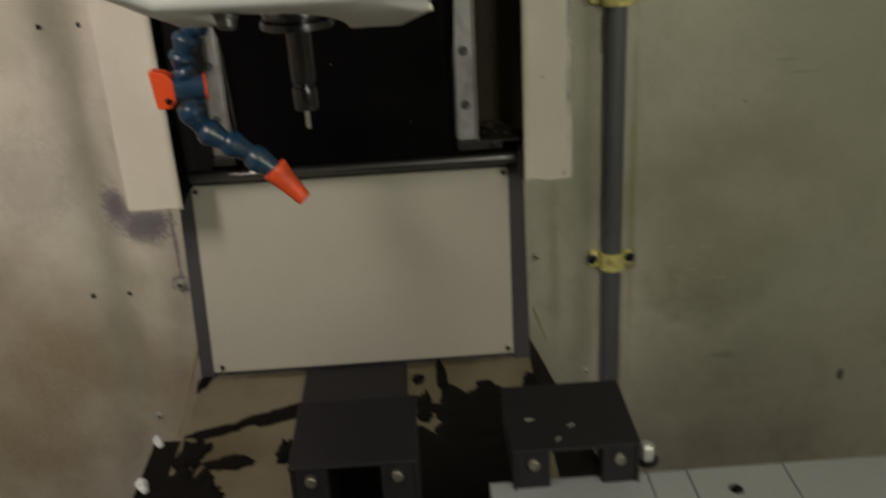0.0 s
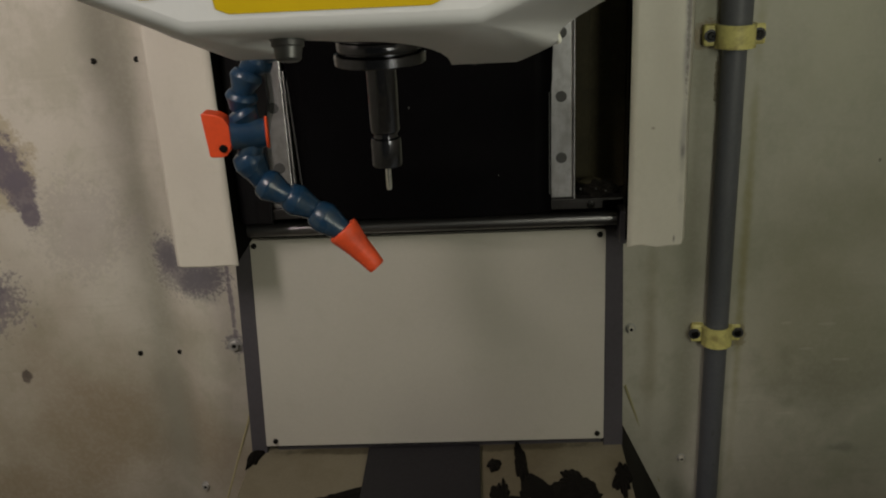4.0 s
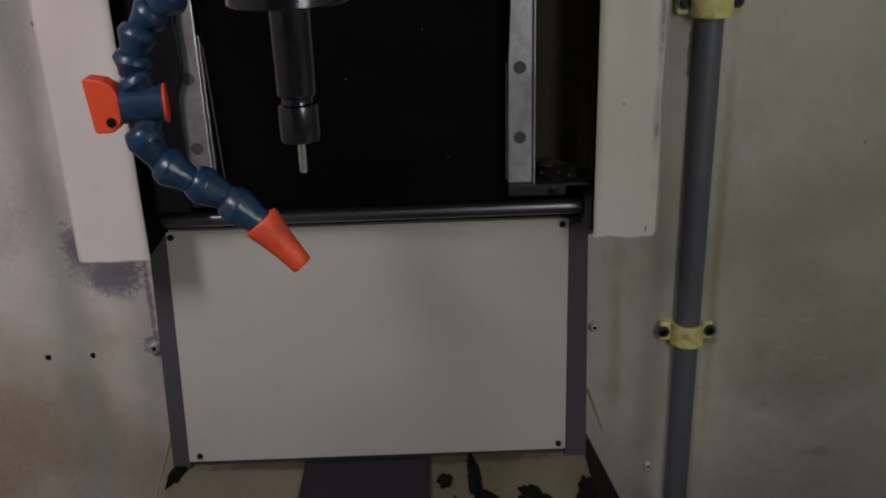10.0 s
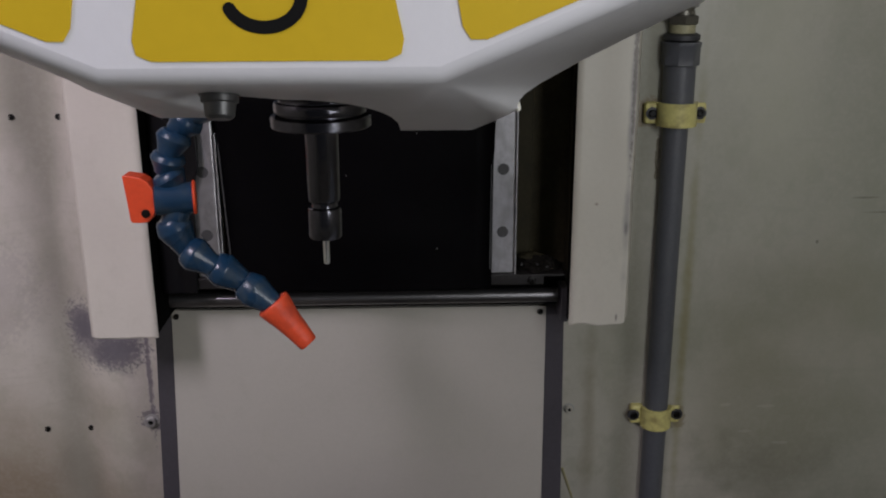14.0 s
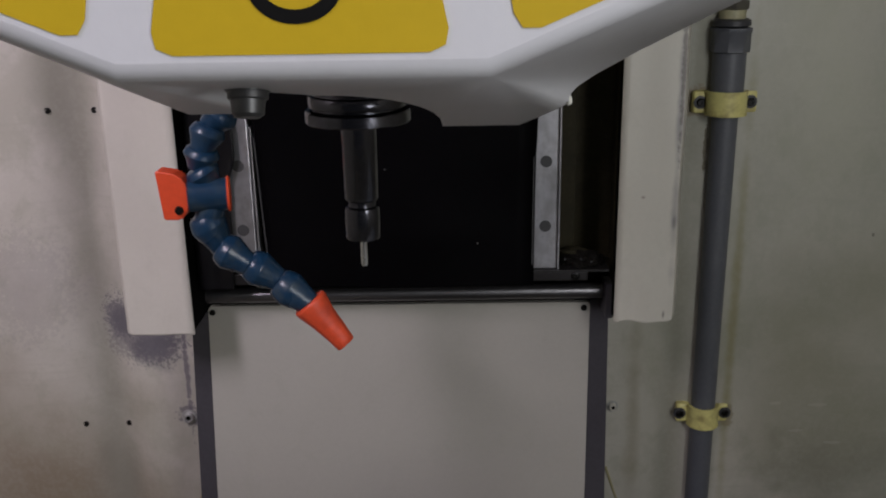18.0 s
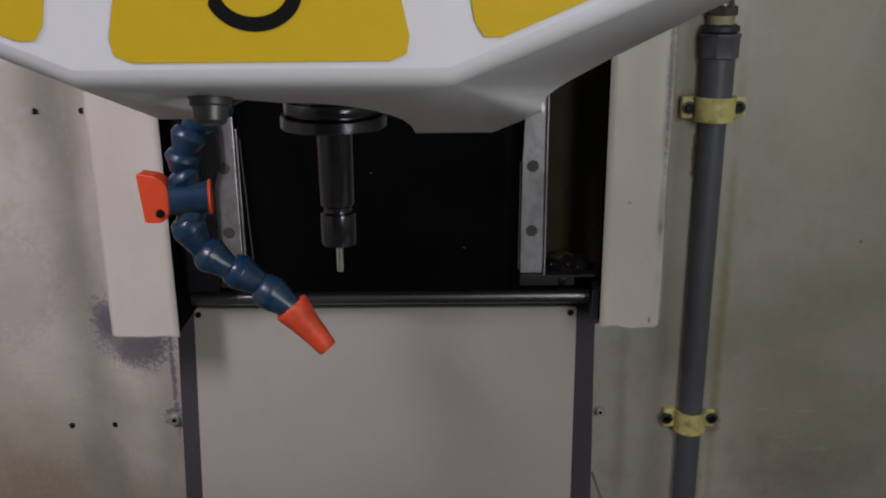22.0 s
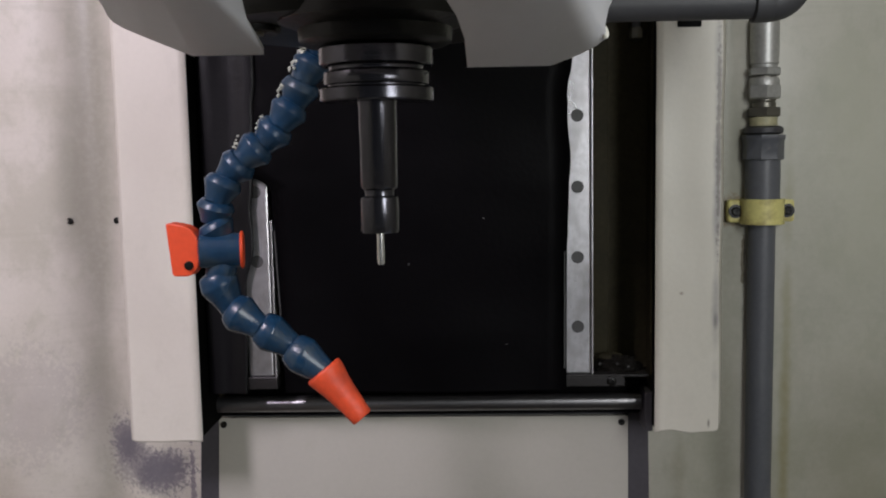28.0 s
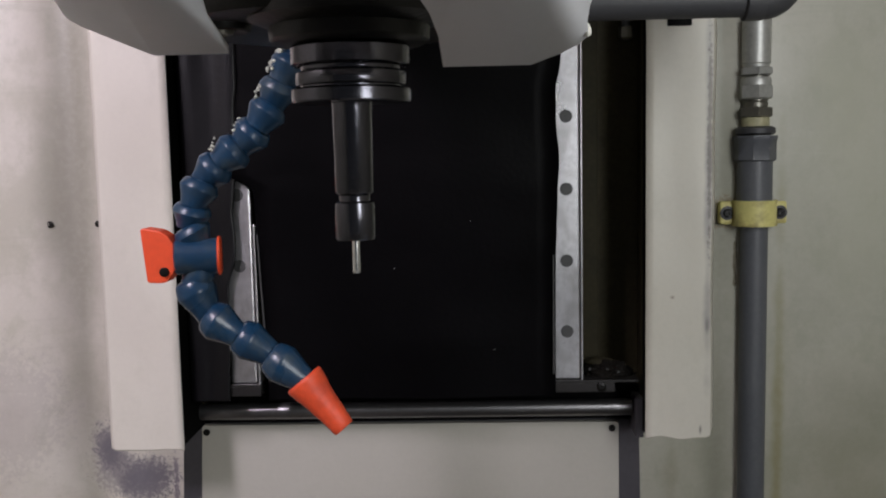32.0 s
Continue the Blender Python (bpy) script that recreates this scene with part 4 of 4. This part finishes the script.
def decal(k):
    a = 2 * math.pi * k / N
    bm = bmesh.new()
    w1 = 0.0388
    w0 = w1 - 0.207 * (r_out - r_in)
    pts = []
    c = 0.006
    for x, z in ((-w1 + c, -r_out), (w1 - c, -r_out), (w1 - c * 0.3, -r_out + c * 0.3), (w1 - 0.001, -r_out + c), (w0, -r_in), (-w0, -r_in), (-w1 + 0.001, -r_out + c), (-w1 + c * 0.3, -r_out + c * 0.3)):
        pts.append((CX + x * math.cos(a) - z * math.sin(a), CZ + x * math.sin(a) + z * math.cos(a)))
    return prism(pts, RIM_Y - 0.0047, RIM_Y - 0.00425)


def arc(cx, cz, rx, rz, a0, a1, n=26):
    return [(cx + rx * math.cos(radians(a0 + (a1 - a0) * i / n)), cz + rz * math.sin(radians(a0 + (a1 - a0) * i / n))) for i in range(n + 1)]


# pen strokes of the printed numbers: x across, z up from the panel's lower edge
STROKES = {
    1: [[(-0.006, 0.036), (0.002, 0.043), (0.002, 0.010)]],
    2: [arc(0, 0.0330, 0.0094, 0.0090, 170, -35) + [(-0.0094, 0.0093), (0.0100, 0.0093)]],
    3: [arc(-0.0007, 0.0176, 0.0104, 0.0083, 203, 450) + [(-0.0024, 0.0259)], arc(-0.0005, 0.0334, 0.0092, 0.0075, 285, 530)],
    4: [[(0.0052, 0.0093), (0.0052, 0.0420), (-0.0100, 0.0180), (0.0110, 0.0180)]],
    5: [[(0.0085, 0.0410), (-0.0060, 0.0410), (-0.0078, 0.0270)] + arc(-0.0005, 0.0195, 0.0098, 0.0105, 130, -150)],
}


def stroke(points, half, k, lift):
    """A flat pen stroke with round ends, laid on the front of facet k."""
    pts = [Vector((x, z)) for x, z in points]
    left, right = [], []
    for i, p in enumerate(pts):
        d0 = (p - pts[i - 1]).normalized() if i else (pts[1] - p).normalized()
        d1 = (pts[i + 1] - p).normalized() if i + 1 < len(pts) else d0
        d = (d0 + d1).normalized()
        nn = Vector((-d.y, d.x)) * half / max(0.45, d.dot(d1))
        left.append(p + nn)
        right.append(p - nn)
    caps = []
    for p, d in ((pts[-1], pts[-1] - pts[-2]), (pts[0], pts[0] - pts[1])):
        a = math.atan2(d.y, d.x)
        caps.append([p + half * Vector((math.cos(a + math.pi * (0.5 - q / 8)), math.sin(a + math.pi * (0.5 - q / 8)))) for q in range(1, 8)])
    turn = 2 * math.pi * k / N
    out = []
    for v in left + caps[0] + right[::-1] + caps[1]:
        z = v.y - r_out
        out.append((CX + v.x * math.cos(turn) - z * math.sin(turn), CZ + v.x * math.sin(turn) + z * math.cos(turn)))
    return prism(out, RIM_Y - 0.0050 - lift, RIM_Y - 0.0046)


for k in range(-2, 3):
    label = sub("yellow_panel", decal(k), YELLOW, cover, CO, "yellow printed panel")
    sub("number", merged(*[stroke(line, 0.0018, k, 0.0001 * q) for q, line in enumerate(STROKES[3 + k])]), BLACK_INK, label, CO, "black printed number")

bm = bmesh.new()
bmesh.ops.create_icosphere(bm, subdivisions=3, radius=0.0016)
for v in bm.verts:
    v.co = Vector((v.co.x * 0.8, v.co.y * 1.2, v.co.z * 1.5)) * (1 + 0.3 * noise.noise(v.co * 600))
bm.transform(Matrix.Translation((0.0860, -0.5500, 0.5690)))
sub("chipped_corner", bm, CHIPPED, cover, CO, "bare white chipped corner", True)
gland = sub("plug", lathe([(0.0066, 0.0), (0.0064, 0.0022), (0.0058, 0.0024), (0.0058, 0.0042), (0.0050, 0.0046), (0.0046, 0.0085), (0.0034, 0.0095)], along((-0.0158, -0.637, 0.5880), (-0.0158, -0.637 - DROP, 0.5880 - 1)), 20), PLUG, cover, CO, "dull grey screw plug", True)


# ---- coolant hose ----
hose = thing("coolant_hose", "blue ball-jointed coolant hose with orange valve and nozzle", "hose", (-0.119, -0.294, 0.47))
LO = (-0.119, -0.294, 0.47)
SEG = [(0.0080, -0.0006), (0.0096, 0.0000), (0.0106, 0.0010), (0.0116, 0.0034), (0.0124, 0.0060), (0.0126, 0.0070), (0.0123, 0.0079), (0.0113, 0.0108), (0.0100, 0.0142), (0.0090, 0.0172), (0.0084, 0.0196), (0.0080, 0.0220)]


def segments(points, fat=1.0):
    for q, (a, b) in enumerate(zip(points, points[1:])):
        d = (Vector(b) - Vector(a)).length
        s = d / 0.0205
        tilt = Matrix.Rotation(0.10 * (-1) ** q, 4, "Y")
        sub("joint", lathe([(r * fat, z * s) for r, z in SEG], along(a, b) @ tilt, 28), BLUE, hose, LO, "", True)


segments([(x, -0.294, z) for x, z in ((-0.0440, 0.6680), (-0.0440, 0.6540), (-0.0445, 0.6400), (-0.0455, 0.6260), (-0.0470, 0.6125), (-0.0508, 0.5995), (-0.0575, 0.5880), (-0.0655, 0.5745), (-0.0722, 0.5605), (-0.0810, 0.5475), (-0.0925, 0.5360), (-0.1050, 0.5265), (-0.1165, 0.5155), (-0.1225, 0.5010), (-0.1262, 0.4880), (-0.1200, 0.4760))], 0.95)
segments([(x, -0.294, z) for x, z in ((-0.1268, 0.4550), (-0.1165, 0.4325), (-0.0985, 0.4205), (-0.0785, 0.4066), (-0.0572, 0.3906))])
sub("valve_stub", lathe([(0.0092, 0), (0.0096, 0.004), (0.0090, 0.010), (0.0082, 0.014)], along((-0.1195, -0.294, 0.4625), (-0.1245, -0.294, 0.4500)), 24), BLUE, hose, LO, "", True)
rnd = random.Random(4)
for jx, jz, count, size in ((-0.0560, 0.5900, 34, 0.0011), (-0.0630, 0.5790, 26, 0.0009), (-0.0715, 0.5640, 14, 0.0008), (-0.0850, 0.5450, 10, 0.0007), (-0.1000, 0.5330, 10, 0.0007)):
    flakes = []
    for q in range(count):
        phi, up = rnd.uniform(-0.25, 0.9), rnd.uniform(-0.0045, 0.0045)
        bm = bmesh.new()
        bmesh.ops.create_icosphere(bm, subdivisions=2, radius=size * rnd.uniform(0.4, 1.3))
        for v in bm.verts:
            v.co *= 1 + 0.7 * noise.noise(v.co * 900 + Vector((q, jx * 90, 0)))
        out = 0.0108 * math.cos(phi)
        bm.transform(Matrix.Translation((jx - 0.86 * out + 0.5 * up, -0.294 - 0.0108 * math.sin(phi), jz + 0.5 * out + 0.86 * up)))
        flakes.append(bm)
    sub("lime_crust", merged(*flakes), CRUST, hose, LO, "pale dried coolant crust", True)
VALVE = along((-0.1340, -0.299, 0.4698), (-0.1340 + 1, -0.299 + 0.20, 0.4698))
valve = sub("valve_body", lathe([(0.0095, 0), (0.0108, 0.001), (0.0108, 0.0262), (0.0095, 0.027)], VALVE, 32), BLUE, hose, LO, "", True)
sub("valve_disc", lathe([(0.0112, 0.0255), (0.0120, 0.0260), (0.0120, 0.0272), (0.0110, 0.0278)], VALVE, 32), ORANGE, valve, LO, "orange valve disc", True)
lever = prism([(-0.1532, 0.4874), (-0.1510, 0.4880), (-0.1412, 0.4862), (-0.1366, 0.4832), (-0.1338, 0.4790), (-0.1322, 0.4740), (-0.1318, 0.4690), (-0.1325, 0.4640), (-0.1345, 0.4592), (-0.1378, 0.4552), (-0.1410, 0.4542), (-0.1490, 0.4544), (-0.1502, 0.4556)], -0.304, -0.290)
bmesh.ops.bevel(lever, geom=lever.edges[:], offset=0.0009, segments=2, affect="EDGES", profile=0.5)
sub("valve_lever", lever, ORANGE, valve, LO, "orange valve lever")
sub("lever_hole", lathe([(0.0030, 0), (0.0028, 0.0012), (0.0016, 0.0014)], along((-0.1392, -0.3042, 0.4612), (-0.1392, -9, 0.4612)), 14), CASTING, valve, LO, "dark screw in the lever", True)
nozzle = lathe([(0.0118, -0.0006), (0.0126, 0.0004), (0.0127, 0.0018), (0.0121, 0.0050), (0.0104, 0.0130), (0.0093, 0.0200), (0.0084, 0.0270), (0.0076, 0.0340), (0.0071, 0.0384), (0.0066, 0.0392), (0.0056, 0.0388), (0.0052, 0.0330)], along((-0.0582, -0.296, 0.3918), (-0.0334, -0.298, 0.3608)), 32)
for v in nozzle.verts:
    v.co += 0.0005 * noise.noise_vector(v.co * 140)
sub("nozzle", nozzle, STAINED, hose, LO, "orange tapered nozzle, dirty at the tip", True)

# ---- bed: way cover, fixtures, table ----
rear = thing("way_cover", "dark oiled steel way cover lying on the bed", "way cover", (-0.03, -0.15, 0.0))
sub("plate", box(-0.098, 0.036, -0.20, -0.003, 0.004, 0.007, 0.001), PLATE, rear, (-0.03, -0.15, 0.0))
for xx in (-0.098, 0.034):
    sub("side", box(xx, xx + 0.002, -0.20, -0.003, 0.0, 0.004), PLATE, rear, (-0.03, -0.15, 0.0))


def sludge_patch(x, y, rx, ry, turn, seed, z=0.0005):
    """A flat ragged clot of sludge: a fan of rings with a wandering edge, thickest in the middle."""
    bm = bmesh.new()
    top = bm.verts.new((0, 0, 0.004))
    rings, seg = [], 72
    for f, h in ((0.55, 0.0035), (0.9, 0.0025), (1.0, 0.0)):
        ring = []
        for k in range(seg):
            a = 2 * math.pi * k / seg
            p = Vector((math.cos(a), math.sin(a), 0))
            w = 1 + 0.38 * noise.noise(p * 1.3 + Vector((seed, 0, 0))) + 0.30 * noise.noise(p * 3.6 + Vector((0, seed, 0))) + 0.14 * noise.noise(p * 10 + Vector((seed, seed, 0)))
            ring.append(bm.verts.new((f * w * rx * p.x, f * w * ry * p.y, h * (1 + 0.4 * noise.noise(p * 5 + Vector((0, 0, seed)))))))
        rings.append(ring)
    for k in range(seg):
        bm.faces.new((top, rings[0][k], rings[0][(k + 1) % seg]))
    for a, b in zip(rings, rings[1:]):
        for k in range(seg):
            bm.faces.new((a[k], b[k], b[(k + 1) % seg], a[(k + 1) % seg]))
    ob = part("sludge_patch", bm, CHIPS, None, "", True)
    ob.matrix_world = Matrix.Translation((x, y, z)) @ Matrix.Rotation(radians(turn), 4, "Z")
    tagged(ob, "ragged patch of black oily sludge on the cream bed", "sludge", "sludge patches")


for row in ((0.115, -0.135, 0.050, 0.070, 0, 1.0), (0.142, -0.085, 0.020, 0.034, 10, 2.5), (0.085, -0.245, 0.10, 0.085, 0, 3.1), (0.083, -0.035, 0.0065, 0.042, 4, 4.2),
            (-0.130, -0.103, 0.048, 0.015, 19, 5.7), (-0.195, -0.128, 0.034, 0.010, 14, 6.3), (-0.172, -0.195, 0.028, 0.013, 8, 7.9), (-0.205, -0.255, 0.040, 0.045, 0, 8.4),
            (-0.220, -0.175, 0.018, 0.034, 0, 9.8), (-0.222, -0.235, 0.016, 0.040, 0, 15.1), (0.196, -0.070, 0.010, 0.032, -6, 10.6), (-0.234, 0.0, 0.008, 0.030, -10, 11.2), (0.052, -0.040, 0.007, 0.013, 0, 12.9), (-0.108, -0.180, 0.010, 0.026, 0, 13.3), (0.060, -0.105, 0.012, 0.035, 0, 14.4)):
    sludge_patch(*row)


def fixture(x0, x1, y0, y1, z0, z1):
    """A dark steel box cover with a mouth in its front and socket screws."""
    o = ((x0 + x1) / 2, (y0 + y1) / 2, z0)
    w = thing("steel_cover_box", "dark oiled steel cover box with steel socket screws", "cover", o, "cover boxes")
    sub("top", box(x0, x1, y0, y1, z1 - 0.003, z1, 0.0012), PLATE, w, o)
    for xx in (x0 + 0.001, x1 - 0.004):
        sub("side", box(xx, xx + 0.003, y0 + 0.001, y1 - 0.001, z0, z1 - 0.003), PLATE, w, o)
    sub("back", box(x0 + 0.004, x1 - 0.004, y1 - 0.004, y1 - 0.001, z0, z1 - 0.003), PLATE, w, o)
    for a, b in ((x0 + 0.004, x0 + 0.032), (x1 - 0.032, x1 - 0.004)):
        sub("front_cheek", box(a, b, y0 + 0.002, y0 + 0.012, z0, z1 - 0.003, 0.001), PLATE, w, o)
        m = (a + b) / 2
        sub("screw", lathe([(0.005, 0), (0.005, 0.004), (0.004, 0.005), (0.002, 0.005)], along((m, y0 + 0.002, z1 - 0.014), (m, -9, z1 - 0.014)), 16), BOLT, w, o, "dull steel socket screw", True)
    return w


fixture(0.134, 0.242, -0.468, -0.368, 0.150, 0.190)
fixture(-0.052, 0.056, -0.470, -0.370, 0.0, 0.190)
stop = thing("clamp_screw", "bright hexagon clamp screw with a dark washer on the table", "screw", (0.252, -0.44, 0.150))
sub("washer", lathe([(0.010, 0.15), (0.010, 0.153)], Matrix.Translation((0.254, -0.44, 0)), 20), CASTING, stop, (0.252, -0.44, 0.150))
sub("head", lathe([(0.006, 0.153), (0.007, 0.154), (0.007, 0.166), (0.005, 0.169)], Matrix.Translation((0.254, -0.44, 0)), 6), CHROME, stop, (0.252, -0.44, 0.150))
for x, y, turn in ((0.185, -0.439, 35), (0.172, -0.458, 50), (0.150, -0.425, 10)):
    c = part("chip", lathe([(0.0004, 0), (0.0009, 0.002), (0.0007, 0.006), (0.0003, 0.008)], Matrix.Rotation(math.pi / 2, 4, "Y"), 6), CHROME, None, "", True)
    c.matrix_world = Matrix.Translation((x, y, 0.1908)) @ Matrix.Rotation(radians(turn), 4, "Z")
    tagged(c, "small bright metal shaving on the steel cover box", "chip", "metal chips")
table = thing("machine_table", "grey steel machine table with slots, oily", "table", (0.42, -0.60, 0.0))
TB = (0.42, -0.60, 0.0)
for a, b in ((0.115, 0.250), (0.2508, 0.2842), (0.285, 0.3672), (0.368, 0.4622), (0.463, 0.5622), (0.563, 0.70)):
    sub("plank", box(a, b, -0.78, -0.455, 0.135, 0.150, 0.001), TILE, table, TB)
sub("web", box(0.12, 0.69, -0.77, -0.46, 0.125, 0.135), CASTING, table, TB)
sub("pedestal", box(0.16, 0.66, -0.74, -0.50, -0.40, 0.125, 0.004), FLOOR, table, TB)
tagged(part("chip", lathe([(0.001, 0), (0.006, 0.001), (0.003, 0.004)], Matrix.Translation((0.318, -0.487, 0.150)), 7), CHIPS), "small dark chip clump on the machine table", "chip")
# White lumps added in place of bright reflections at the bed's left edge.
for (x, y, z), r in (((-0.2665, -0.1440, 0.002), 0.0056), ((-0.2645, -0.2300, 0.003), 0.0064)):
    w = thing("glint_lump", "small white lump standing in for a bright glint at the edge of the bed", "scrap", (x, y, z), "white scraps")
    bm = bmesh.new()
    bmesh.ops.create_icosphere(bm, subdivisions=3, radius=r)
    for v in bm.verts:
        v.co *= 1 + 0.7 * noise.noise(v.co * 190)
        v.co.z *= 1.5
    part("lump", bm, WHITE, w, "", True)
